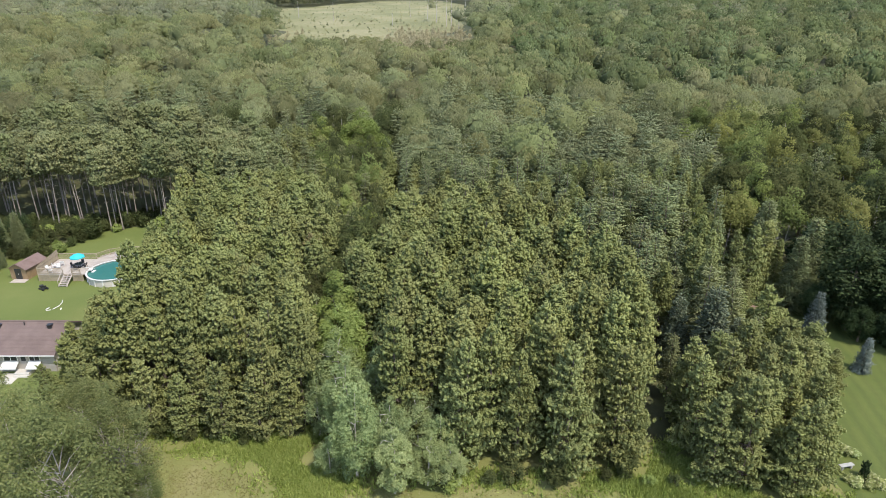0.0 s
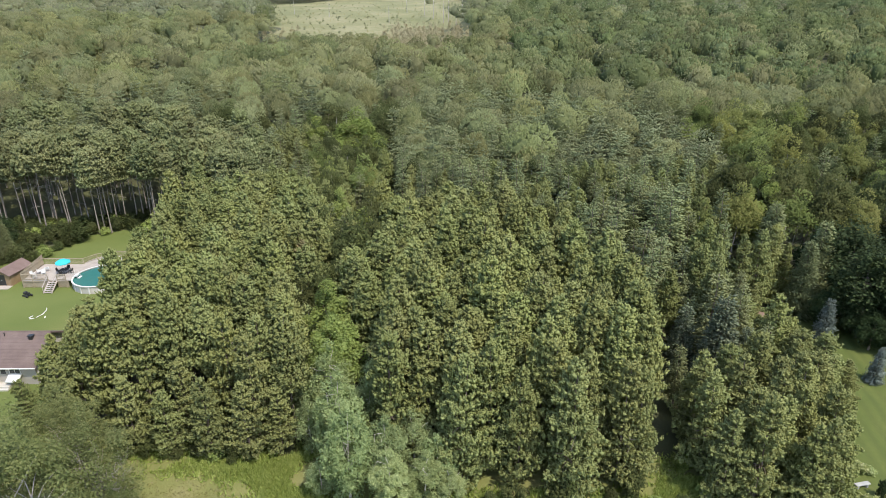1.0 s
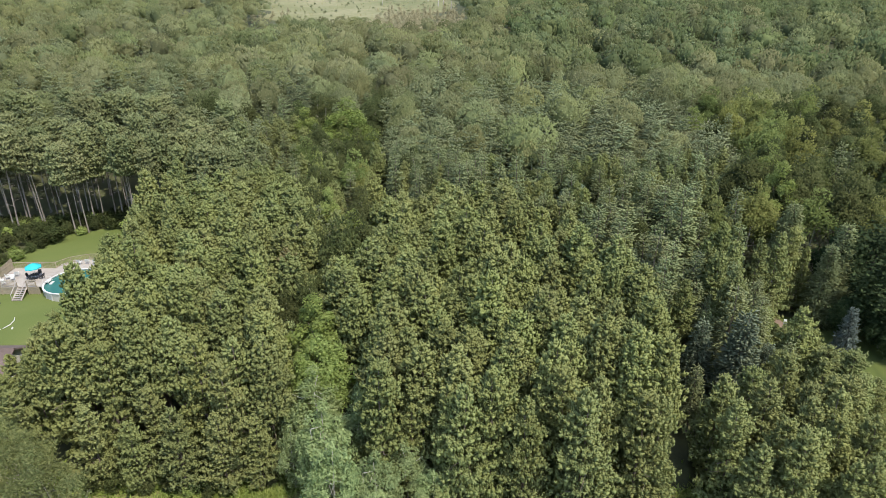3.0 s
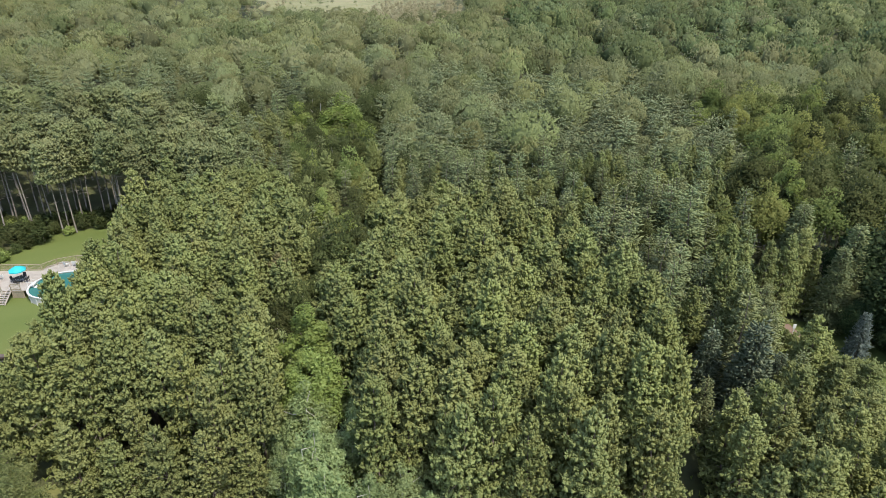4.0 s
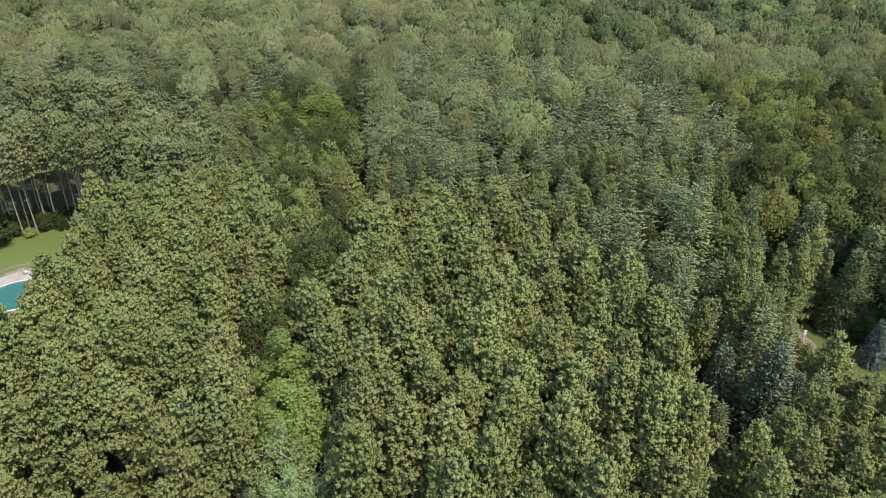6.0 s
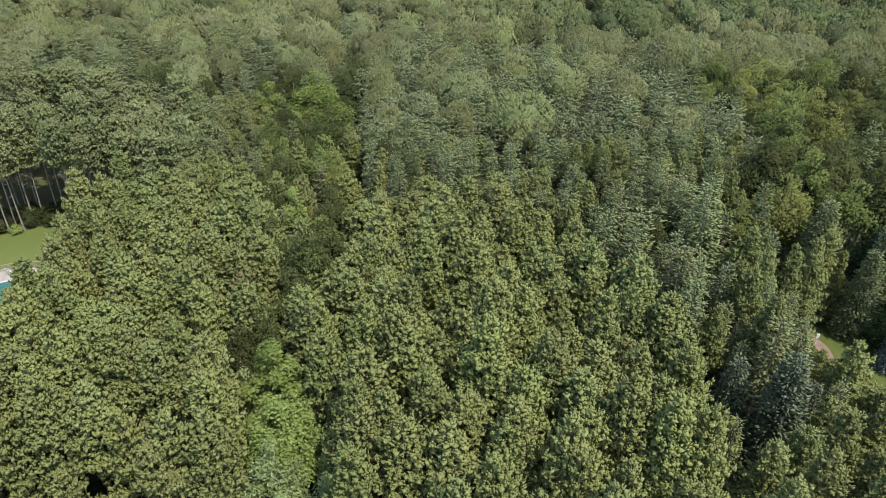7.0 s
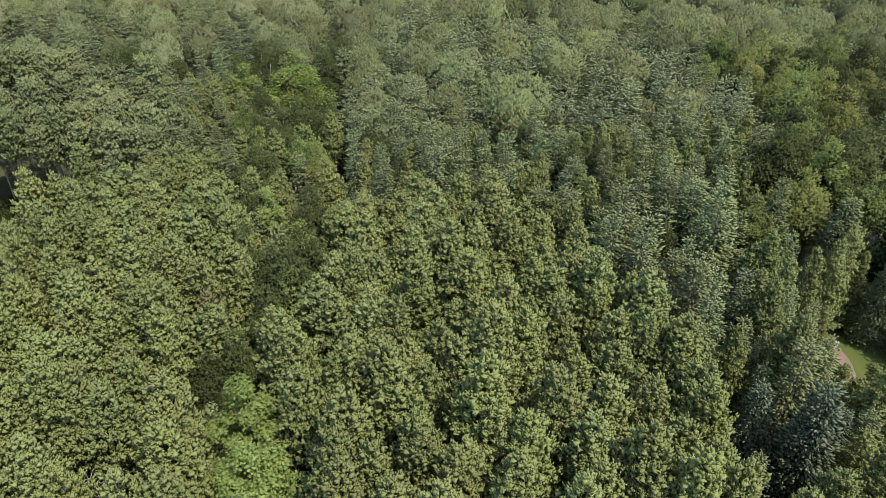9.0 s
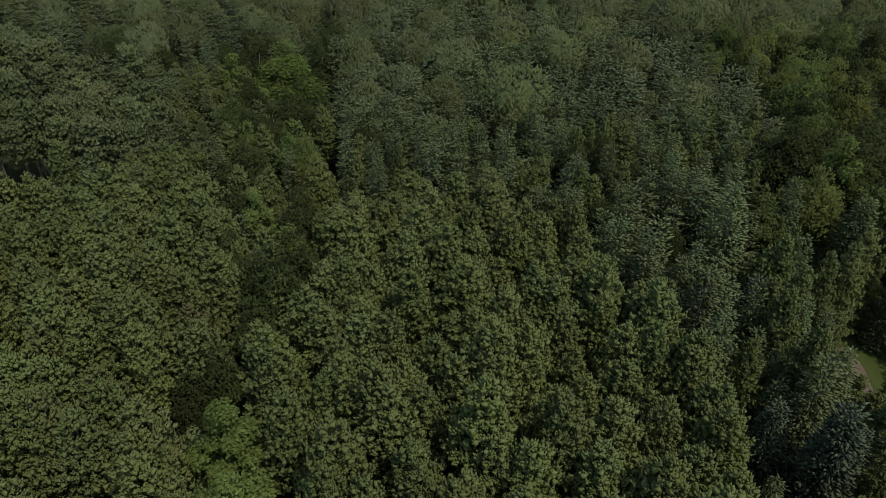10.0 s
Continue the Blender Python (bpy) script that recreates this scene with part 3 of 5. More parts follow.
GREY_SPRUCE = tree_kind("blue_green_spruce", "blue-green spruce with frosted layered boughs", "spruce tree", "blue-green spruces among the pines",
                        crown_meshes("blue_green_crown", GREY_NEEDLE, [spruce_crown(11, r, 0.03, 0.4, 1.5) for r in (2.7, 2.4)]),
                        [trunk_mesh("blue_green_trunk", 10.4, 0.18, BARK) for _ in range(2)], 11.0)
BLUES = tree_kind("blue_spruce", "silvery blue spruce on the mown lawn", "spruce tree", "blue spruces on the lawn",
                  crown_meshes("blue_spruce_crown", BLUE_SPRUCE, [spruce_crown(5.4, r, 0.02, 0.36, 1.9, 0.62, 0.74, 0.08) for r in (1.75, 1.65)]),
                  [trunk_mesh("blue_spruce_trunk", 5.0, 0.1, BARK) for _ in range(2)], 5.4)
LEAFY = tree_kind("broadleaf_tree", "broad-leaved tree with a rounded mid-green crown", "tree", "broad-leaved trees of the wood",
                  crown_meshes("leafy_crown", LEAF, [spray_crown(16.5, lo, r, 2600, 30, 0.42, 0.6) for lo, r in ((0.3, 3.6), (0.25, 3.2), (0.35, 3.9), (0.28, 3.4), (0.2, 3.0))]),
                  [trunk_mesh("leafy_trunk", 14.5, 0.18, PALE_BARK, 8, 0.3, 0.85, 2.0) for _ in range(5)], 16.5)
BRIGHT = tree_kind("bright_broadleaf_tree", "broad-leaved tree with a light yellow-green crown", "tree", "bright broad-leaved trees",
                   crown_meshes("bright_crown", BRIGHT_LEAF, [leafy_crown(15, lo, r, 12500, 60, 0.135, 0.72, (0.5, 1.05)) for lo, r in ((0.18, 3.3), (0.15, 3.0), (0.2, 3.6))]),
                   [trunk_mesh("bright_trunk", 12.0, 0.15, BARK, 8, 0.3, 0.85, 1.8) for _ in range(3)], 15.0)
YELLOWING = tree_kind("yellow_green_tree", "broad-leaved tree of the wood with a yellowish green crown", "tree", "yellowish trees of the wood",
                      crown_meshes("yellow_green_crown", YELLOW_LEAF, [spray_crown(16.5, lo, r, 2600, 32, 0.4, 0.6) for lo, r in ((0.3, 3.5), (0.25, 3.2), (0.32, 3.8))]),
                      [trunk_mesh("yellow_green_trunk", 14.0, 0.17, PALE_BARK, 8, 0.3, 0.85, 1.8) for _ in range(3)], 16.5)
BLUISH = tree_kind("poplar", "upright grey-green poplar at the meadow's edge", "tree", "poplars at the meadow's edge",
                   crown_meshes("poplar_crown", BLUISH_LEAF, [leafy_crown(10, -0.02, r, 10500, 70, 0.1, 0.66, (0.5, 1.05)) for r in (2.9, 2.6)]),
                   [trunk_mesh("poplar_trunk", 9.3, 0.13, PALE_BARK, 8, 0.2, 0.85, 1.5) for _ in range(2)], 10.0)
DARKS = tree_kind("maple", "large dark green maple with a deep shaded crown", "tree", "dark trees by the lawn",
                  crown_meshes("maple_crown", DARK_LEAF, [leafy_crown(14, -0.04, r, 6500, 44, 0.23) for r in (4.8, 4.4)]),
                  [trunk_mesh("maple_trunk", 12, 0.28, BARK, 10, 0.2, 0.8, 3.0) for _ in range(2)], 14.0)
OLIVE = tree_kind("willow", "loose olive-green willow with bare grey branches showing", "tree", "trees in the meadow's corner",
                  crown_meshes("willow_crown", OLIVE_LEAF, [leafy_crown(16, 0.0, r, 15000, 90, 0.095, 0.5, (0.45, 1.08)) for r in (4.9, 4.5)]),
                  [trunk_mesh("willow_trunk", 11.0, 0.15, DEAD_WOOD, 40, 0.12, 0.8, 2.2, 0.5, (0.5, 1.3)) for _ in range(2)], 16.0)
SHRUBS = tree_kind("shrub", "wild green shrub at the wood's edge", "shrub", "wild shrubs",
                   crown_meshes("shrub_crown", LEAF, [leafy_crown(3.2, -0.05, r, 1200, 14, 0.16) for r in (1.8, 1.6)]) + crown_meshes("shrub_crown", BRIGHT_LEAF, [leafy_crown(2.6, -0.05, 1.7, 1100, 14, 0.16)]),
                   [trunk_mesh("shrub_stem", 2.0, 0.05, BARK, 5, 0.1, 0.8, 0.8) for _ in range(3)], 3.0)
SNAGS = tree_kind("dead_tree", "bare grey dead tree with broken branches", "dead tree", "dead trees",
                  [None, None], [trunk_mesh("dead_trunk", 10.5, 0.13, DEAD_WOOD, 46, 0.2, 0.96, 1.4, 0.4, (0.2, 1.0)) for _ in range(2)], 10.5)

# ---- trees: places ----
PLANTATION = [(-34, 55.5), (-20, 54.5), (-13, 54), (-4, 49.5), (0, 48.8), (20.2, 49.2), (21.6, 53), (22.0, 60), (22.8, 65), (21.5, 73), (19, 81), (15.5, 89), (12, 94), (3, 96), (-6, 94), (-16, 90), (-19, 93), (-26, 97), (-37, 98), (-40.5, 94), (-39, 86), (-36.8, 78), (-35.6, 70), (-36.4, 64), (-38.6, 60)]
LEAF_BAND = [(-15, 80), (-8, 80), (-6, 90), (-6.5, 100), (-8, 112), (-10, 124), (-11, 138), (-29, 140), (-27, 128), (-21, 112), (-18, 98), (-17, 88)]
GAP = [(-15, 46), (-2, 44), (-4, 50), (-7, 55), (-9.3, 60), (-9.0, 67), (-15.5, 68), (-16, 62), (-13, 55)]
SPRUCE_STAND = [(-10, 126), (-7, 110), (-5.5, 98), (3, 96.5), (13.5, 94.5), (17.5, 87), (21.5, 76), (24, 66), (31.5, 65.5), (34, 70), (36.5, 76), (39, 82), (41, 90), (42, 100), (52, 112), (56, 140), (46, 158), (10, 172), (-11, 165)]
TALL_STAND = [(-42, 110), (-52, 113), (-60, 113), (-75, 113), (-96, 113), (-150, 118), (-150, 150), (-90, 155), (-44, 146), (-30, 128), (-32, 108)]
RIGHT_GROUP = [(26.6, 48.0), (28.6, 45.4), (34.2, 45.6), (35.6, 51), (36.4, 57.5), (33, 58.5), (26.8, 56)]


def spots(poly, gap, loose=0.28, keep=lambda x, y: True, turn=23.0):
    """Points of a jittered grid, turned by some degrees, inside poly."""
    xs, ys = [p[0] for p in poly], [p[1] for p in poly]
    mx, my = (min(xs) + max(xs)) / 2, (min(ys) + max(ys)) / 2
    half = math.hypot(max(xs) - mx, max(ys) - my)
    c, s = math.cos(radians(turn)), math.sin(radians(turn))
    out = []
    for row, v in enumerate(np.arange(-half, half, gap * 0.88)):
        for u in np.arange(-half + (row % 2) * gap / 2, half, gap):
            px, py = mx + u * c - v * s + rng.normal(0, loose * gap * 0.6), my + u * s + v * c + rng.normal(0, loose * gap * 0.6)
            if inside(px, py, poly) and keep(px, py):
                out.append((float(px), float(py)))
    return out


LIGHT_SPOTS = [(-12.0, 64.0, 3.6), (-10.6, 60.0, 3.4), (-10.0, 56.0, 2.8), (-13.2, 70.5, 2.6), (-12.4, 76.0, 2.6), (-12.8, 81.5, 2.6)]
AILING = [(18.6, 64.8), (-17.4, 73.5), (11.4, 91.0)]


def edge_line(x):
    """Where the plantation's sunny front rows end."""
    return float(np.interp(x, (-34, -20, -4, 21, 24), (58.5, 57.5, 52.5, 52.2, 56)))


for x, y in spots(PLANTATION, 3.05, 0.45, lambda x, y: not inside(x, y, GAP) and not inside(x, y, LEAF_BAND)):
    size, wide = rng.normal(0.97, 0.06), rng.uniform(1.0, 1.25)
    if math.hypot(x + 22.0, y - 60.7) < 1.5 or min(math.hypot(x - a, y - b) - r for a, b, r in LIGHT_SPOTS) < 0:
        continue
    if min(math.hypot(x - a, y - b) for a, b in AILING) < 1.5:
        plant(RUSTY, x, y, size, 1.1)
    elif y < edge_line(x):
        plant(EDGE, x, y, size * rng.uniform(0.86, 1.02), rng.uniform(0.85, 1.1))
    else:
        plant(PINES, x + ((0.5 if y > 74 else 1.4) if x < -33 and y > 64 else 0.0), y, size * (0.74 if x < -33 and y < 64 else 1.03 if x < -15 else 1.0), wide * (0.85 if x < -33 else 1.0))
for x, y in spots(RIGHT_GROUP, 3.0, 0.3):
    plant(EDGE, x, y, rng.uniform(0.7, 0.8), rng.uniform(1.0, 1.2))
for x, y, tall in ((-41.4, 69.6, 9.4), (-39.2, 71.8, 11.4), (-30.4, 54.2, 9.0), (-26.6, 53.8, 8.0), (-22.6, 53.5, 9.4), (-18.8, 53.4, 9.0), (-15.8, 54.0, 8.0), (25.6, 47.8, 10.0), (25.2, 51.4, 11.0), (25.4, 55.2, 11.2), (-41.2, 59.6, 8.6), (-39.2, 63.2, 10.4), (-42.4, 63.2, 8.4), (-40.4, 66.0, 10.4),  (-42.0, 56.6, 7.0), (-37.5, 55.8, 9.5), (34.4, 46.8, 10.2), (35.6, 50.0, 10.8), (36.2, 54.4, 11.2), (31.8, 45.6, 9.8)):
    plant_tall(EDGE, x, y, tall, 1.15)
for x, y, tall in ((-34.9, 67.5, 14.6), (-35.4, 71.4, 15.6), (-36.9, 75.8, 16.0)):
    plant_tall(PINES, x, y, tall, 1.15)
back_spruces, back_leafy = [], []
for x, y in spots(SPRUCE_STAND, 2.95, 0.35):
    mixed = 0.45 if x < 6 else 0.2
    if y > 117:
        u = rng.uniform()
        (back_leafy if u < 0.4 * mixed else back_spruces).append((x, y, rng.normal(0.94, 0.11), rng.uniform(0.95, 1.25)))
    elif rng.uniform() < 0.25:
        plant(PINES, x, y, rng.uniform(0.78, 0.95), 0.9)
    elif rng.uniform() < 0.88:
        low = 0.78 if y < 76 and x > 28 else 0.95
        plant(SPRUCES if rng.uniform() < 0.88 else GREY_SPRUCE, x, y, rng.normal(low, 0.1), rng.uniform(0.95, 1.3))
    else:
        plant(LEAFY, x, y, rng.uniform(0.8, 0.9), 0.8)
for x, y in spots(TALL_STAND, 3.6, 0.6):
    if y > 124 and rng.uniform() < 0.75:
        back_spruces.append((x, y, rng.uniform(0.88, 1.03), 1.0))
    else:
        plant(TALL, x, y, rng.uniform(0.88, 1.03))
for x, y in spots([(-42, 109), (-36, 100), (-24, 99), (-20, 106), (-26, 124), (-30, 146), (-44, 146), (-34, 126)], 3.7, 0.35):
    plant(SPRUCES if rng.uniform() < 0.6 else PINES, x, y, rng.uniform(0.85, 1.02))
for x, y in spots([(-26, 141), (-12, 139), (-9, 150), (-13, 168), (-24, 152)], 4.0, 0.35):
    plant(LEAFY if rng.uniform() < 0.5 else SPRUCES, x, y, rng.uniform(0.85, 1.02), 1.1)
for x, y in spots(LEAF_BAND, 4.6, 0.35):
    u = rng.uniform()
    plant(PINES if u < 0.3 else SPRUCES if u < 0.48 else YELLOWING if u < 0.62 else LEAFY, x, y, rng.uniform(0.8, 0.96), 1.0)
# the light column of broad-leaved trees through the pines, the bright clump behind it, and those by the spruces
for kind, x, y, tall, wide in ((BRIGHT, -12.0, 63.8, 14.0, 1.25), (BRIGHT, -10.6, 59.8, 12.4, 1.2), (BRIGHT, -13.2, 60.4, 10.0, 1.1), (LEAFY, -13.4, 70.5, 13.2, 0.9), (LEAFY, -12.4, 75.8, 13.8, 0.9), (LEAFY, -13.0, 81.4, 14.2, 0.9), (BRIGHT, -11.4, 86.2, 14.5, 1.0), (LEAFY, -10.0, 91.0, 16.0, 1.0), (BRIGHT, -14.5, 92.0, 15.5, 1.0),
                               (BRIGHT, -26.0, 135.5, 16.5, 1.3), (LEAFY, -22.0, 138.0, 18.0, 1.2), (BRIGHT, -17.5, 135.0, 18.5, 1.4), (BRIGHT, -14.0, 131.0, 16.0, 1.3), (BRIGHT, -20.5, 128.5, 13.5, 1.4),
                               (YELLOWING, 37.5, 89.5, 14.5, 1.0), (SPRUCES, 34.2, 91.4, 14.5, 1.0), (YELLOWING, 44.5, 92.5, 16.0, 1.1), (BRIGHT, 49.5, 95.5, 17.8, 1.1), (LEAFY, 54.0, 98.5, 18.4, 1.2), (YELLOWING, 52.8, 90.5, 15.5, 1.1), (LEAFY, 47.0, 101.0, 18.0, 1.1),
                               (BLUISH, -11.0, 56.4, 11.5, 1.0), (BLUISH, -7.0, 54.4, 9.8, 1.0), (BLUISH, -6.2, 58.4, 10.0, 0.9), (BLUISH, -9.4, 51.6, 11.2, 1.0), (BLUISH, -8.2, 47.6, 10.6, 0.95), (BLUISH, -5.0, 48.8, 8.6, 1.1), (BLUISH, -4.4, 45.6, 7.4, 1.2), (BLUISH, -1.4, 46.6, 6.4, 1.3), (BLUISH, -2.4, 50.6, 7.6, 1.2), (BLUISH, -0.2, 49.4, 6.0, 1.3), (BLUISH, -12.8, 53.6, 7.0, 1.0), (BLUISH, -14.8, 61.4, 10.2, 1.0), (BLUISH, -14.8, 65.8, 10.6, 1.0), (EDGE, -22.4, 58.7, 8.6, 1.1), (EDGE, -25.6, 56.2, 9.6, 1.1), (LEAFY, -16.2, 69.2, 12.0, 0.85), (EDGE, -2.2, 52.6, 10.5, 1.1), (BLUISH, -13.8, 57.5, 8.0, 1.0), (BLUISH, 0.8, 46.2, 4.6, 1.4), (BLUISH, -10.8, 48.0, 4.4, 1.3)):
    plant_tall(kind, x, y, tall, wide)
# trees by the two lawns
for kind, x, y, tall, wide in ((BLUES, 50.8, 65.6, 4.7, 0.85), (BLUES, 50.2, 75.3, 6.0, 0.85), (GREY_SPRUCE, 29.8, 61.9, 13.6, 0.95), (GREY_SPRUCE, 27.3, 65.4, 10.8, 0.9), (GREY_SPRUCE, 34.0, 64.2, 8.4, 0.95), (SPRUCES, 25.4, 60.5, 8.5, 1.3),
                               (BIG_SPRUCE, 50.2, 81.8, 11.5, 1.15), (EDGE, 43.4, 82.6, 13.0, 0.85), (EDGE, 46.2, 84.4, 13.0, 0.85), (EDGE, 41.2, 82.0, 12.5, 0.85), (EDGE, 48.6, 84.8, 10.0, 0.9), (EDGE, 37.1, 64.9, 12.2, 1.1), (EDGE, 37.2, 59.8, 9.4, 1.2), (EDGE, 33.6, 60.6, 9.8, 1.2), (EDGE, 39.2, 62.6, 9.2, 1.3), (EDGE, 41.4, 61.6, 9.2, 1.3), (EDGE, 43.4, 64.4, 7.0, 1.4), (EDGE, 44.8, 62.2, 5.4, 1.5), (EDGE, 42.8, 59.2, 6.4, 1.3), (EDGE, 40.2, 58.8, 8.6, 1.25), (EDGE, 38.6, 56.0, 8.4, 1.2), (SPRUCES, 35.8, 63.6, 9.0, 1.4), (EDGE, 37.4, 66.4, 8.4, 1.2), (EDGE, 40.6, 66.2, 6.6, 1.3), (EDGE, 39.4, 69.6, 6.6, 1.3), (EDGE, 42.4, 69.8, 6.4, 1.4), (SPRUCES, 36.2, 70.4, 10.5, 1.3), (EDGE, 38.4, 73.4, 7.6, 1.2), (EDGE, 43.6, 72.6, 5.0, 1.3), (EDGE, 40.8, 73.0, 5.0, 1.3), (SPRUCES, 38.9, 77.6, 9.0, 1.3), (EDGE, 41.9, 76.4, 3.2, 1.4), (EDGE, 42.4, 80.0, 6.0, 1.2), (EDGE, 45.4, 68.2, 4.6, 1.4),
                               # the four low maples from (54.6, 72.6) on are added to darken shaded lawn
                               (DARKS, 55.4, 77.4, 12.6, 1.1), (DARKS, 60.0, 75.6, 13.3, 1.15), (DARKS, 66.0, 74.0, 12.6, 1.1), (DARKS, 57.5, 84.5, 13.3, 1.05), (DARKS, 51.8, 78.6, 5.6, 1.2), (DARKS, 54.8, 75.6, 5.9, 1.3), (DARKS, 58.6, 74.2, 5.9, 1.3), (DARKS, 62.5, 72.4, 6.3, 1.3), (DARKS, 54.6, 72.6, 5.0, 1.3), (DARKS, 57.8, 70.6, 6.4, 1.3), (DARKS, 61.4, 68.8, 7.0, 1.3), (DARKS, 65.4, 66.6, 8.0, 1.3), (DARKS, 64.0, 84.0, 13.3, 1.0), (DARKS, 70.0, 80.0, 13.3, 1.0), (DARKS, 66.5, 71.0, 16.8, 0.95), (DARKS, 73.5, 65.5, 18.2, 0.95), (DARKS, 75.0, 74.0, 17.5, 1.0), (DARKS, 55.0, 86.5, 12.0, 1.0),
                               (BIG_SPRUCE, 53.0, 84.0, 13.3, 1.1), (BIG_SPRUCE, 47.5, 88.5, 14.7, 1.1), (DARKS, 60.0, 91.0, 12.6, 1.0), (DARKS, 68.5, 90.0, 12.6, 1.0)):
    plant_tall(kind, x, y, tall, wide)
# tall trees in the near corner of the meadow, half bare
for kind, x, y, size, wide in ((OLIVE, -29.6, 38.6, 1.1, 1.0), (OLIVE, -27.6, 43.4, 0.86, 1.0), (OLIVE, -35.0, 42.0, 0.98, 1.0), (OLIVE, -31.0, 46.6, 0.84, 1.0), (OLIVE, -35.0, 50.0, 0.66, 1.0), (OLIVE, -43.0, 50.0, 0.72, 0.9), (OLIVE, -25.6, 41.6, 0.5, 0.9), (SNAGS, -26.0, 43.2, 0.74, 1.1), (SNAGS, -27.0, 45.6, 0.66, 1.1), (SNAGS, -27.8, 42.4, 0.92, 1.1), (SNAGS, -22.0, 60.7, 0.9, 1.0)):
    plant(kind, x, y, size, wide)
for x, y in spots([(-34, 54), (-19, 53.4), (-19, 52.2), (-30, 52.6)], 1.7, 0.4):
    plant(SHRUBS, x, y, rng.uniform(0.4, 0.7), 1.0)
for x, y in spots([(-1, 47.5), (22, 48.5), (26, 47.5), (25, 46), (0, 45.8)], 2.3, 0.4):
    plant(SHRUBS, x, y, rng.uniform(0.4, 0.95), 1.0)
WOODS_RIGHT = [(43, 89), (56, 88), (80, 84), (150, 80), (190, 170), (12, 175), (46, 158), (56, 140), (52, 112), (42, 100)]
WOODS_BACK = [(-190, 152), (-90, 156), (-44, 147), (-22, 141), (-13, 166), (10, 173), (10, 185), (-210, 185)]
for area in (WOODS_RIGHT, WOODS_BACK):
    for x, y in spots(area, 5.4, 0.4, lambda x, y: abs(x) < 0.73 * y + 8):
        u = rng.uniform()
        if y > 150:
            (back_spruces if u < (0.75 if x < -28 and y < 180 else 0.2) else back_leafy).append((x, y, rng.uniform(0.85, 1.15), rng.uniform(0.95, 1.2)))
            continue
        plant(SPRUCES if u < 0.14 else YELLOWING if u < (0.45 if x > 0 and y > 93 else 0.3) else LEAFY, x, y, rng.uniform(0.85, 1.12), rng.uniform(0.95, 1.2))
for x, y in spots([(-100, 99), (-71, 99.5), (-66, 102), (-64.5, 110), (-59, 115), (-46, 111), (-47, 114.5), (-60, 118), (-75, 115.5), (-100, 114.5)], 2.2, 0.4, lambda x, y: abs(x) < 0.73 * y + 5):
    plant(SHRUBS, x, y, rng.uniform(0.35, 0.95), rng.uniform(1.0, 1.5))
for x, y in spots([(-96, 113.5), (-75, 114.5), (-66, 116), (-58, 117), (-46, 111.5), (-44, 116), (-58, 122), (-75, 120), (-96, 119)], 1.9, 0.45):
    plant(SHRUBS, x, y, rng.uniform(0.3, 0.7), rng.uniform(1.0, 1.5))
for x, y in spots([(-92, 86), (-72, 91), (-71, 99), (-75, 106), (-92, 108)], 3.0, 0.4):
    plant(DARKS if rng.uniform() < 0.5 else BIG_SPRUCE, x, y, rng.uniform(0.3, 0.6), 1.0)


# ---- far woods ----
def far_woods(name, label, mat, templates, places):
    vs, ts, tint, start = [], [], [], 0
    for x, y, size, wide in places:
        v, t = templates[int(rng.integers(len(templates)))]
        a = rng.uniform(0, 6.28)
        c, s = math.cos(a) * size * wide, math.sin(a) * size * wide
        w = np.stack([v[:, 0] * c - v[:, 1] * s + x, v[:, 0] * s + v[:, 1] * c + y, v[:, 2] * size + float(rise(x, y))], 1)
        vs.append(w)
        ts.append(t + start)
        tint.append(np.full(len(w), rng.uniform()))
        start += len(w)
    me = mesh_of(name, np.concatenate(vs), np.concatenate(ts), mat, True)
    me.attributes.new("tree_tint", "FLOAT", "POINT").data.foreach_set("value", np.concatenate(tint).astype(np.float32))
    return tagged(new(name, me), label, "woods", kind="stuff")


far_woods("spruce_wood", "dense stand of dark green spruces", FAR_SPRUCE, [spruce_crown(15.5, r, 0.45, 0.95, 0.6, 1.5, 0.66) for r in (2.5, 2.3, 2.7)], back_spruces)
far_woods("broadleaf_wood", "mixed broad-leaved wood behind the plantations", MID_LEAF, [dome_crown(15.5, 0.4, r, 750, 0.62, n) for r, n in ((3.5, 9), (3.9, 11), (3.2, 8), (3.6, 10))], back_leafy)
BARE_PATCH = [(-26, 258), (2, 250), (14, 290), (10, 322), (-6, 332), (-24, 322), (-30, 284)]
far_leafy, far_conifer, farther, deeper = [], [], [], []
for y in np.concatenate([np.arange(176, 330, 5.8), np.arange(330, 700, 7.4), np.arange(700, 900, 11.0)]):
    gap = 6.2 if y < 330 else 7.4 if y < 700 else 10.5
    half = 0.73 * y + 10 if y < 700 else 330
    for x in np.arange(-half, half, gap):
        px, py = x + rng.normal(0, 0.3 * gap), y + rng.normal(0, 0.3 * gap)
        if (py < 174) or (inside(px, py, CLEARING) and rng.uniform() < 0.995) or (-80 < px < 14 and 299 < py < 350) or (inside(px, py, BARE_PATCH) and rng.uniform() < 0.8) or inside(px, py, WOODS_RIGHT) or inside(px, py, WOODS_BACK):
            continue
        size = rng.uniform(0.72, 1.18) * (1.0 if py < 520 else 1.2)
        if -75 < px < 14 and 235 < py < 302:
            size *= np.interp(py, (235, 295), (0.95, 0.55))
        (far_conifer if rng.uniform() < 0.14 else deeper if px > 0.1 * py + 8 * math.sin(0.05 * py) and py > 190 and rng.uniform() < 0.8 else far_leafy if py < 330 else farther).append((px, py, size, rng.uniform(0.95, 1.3)))
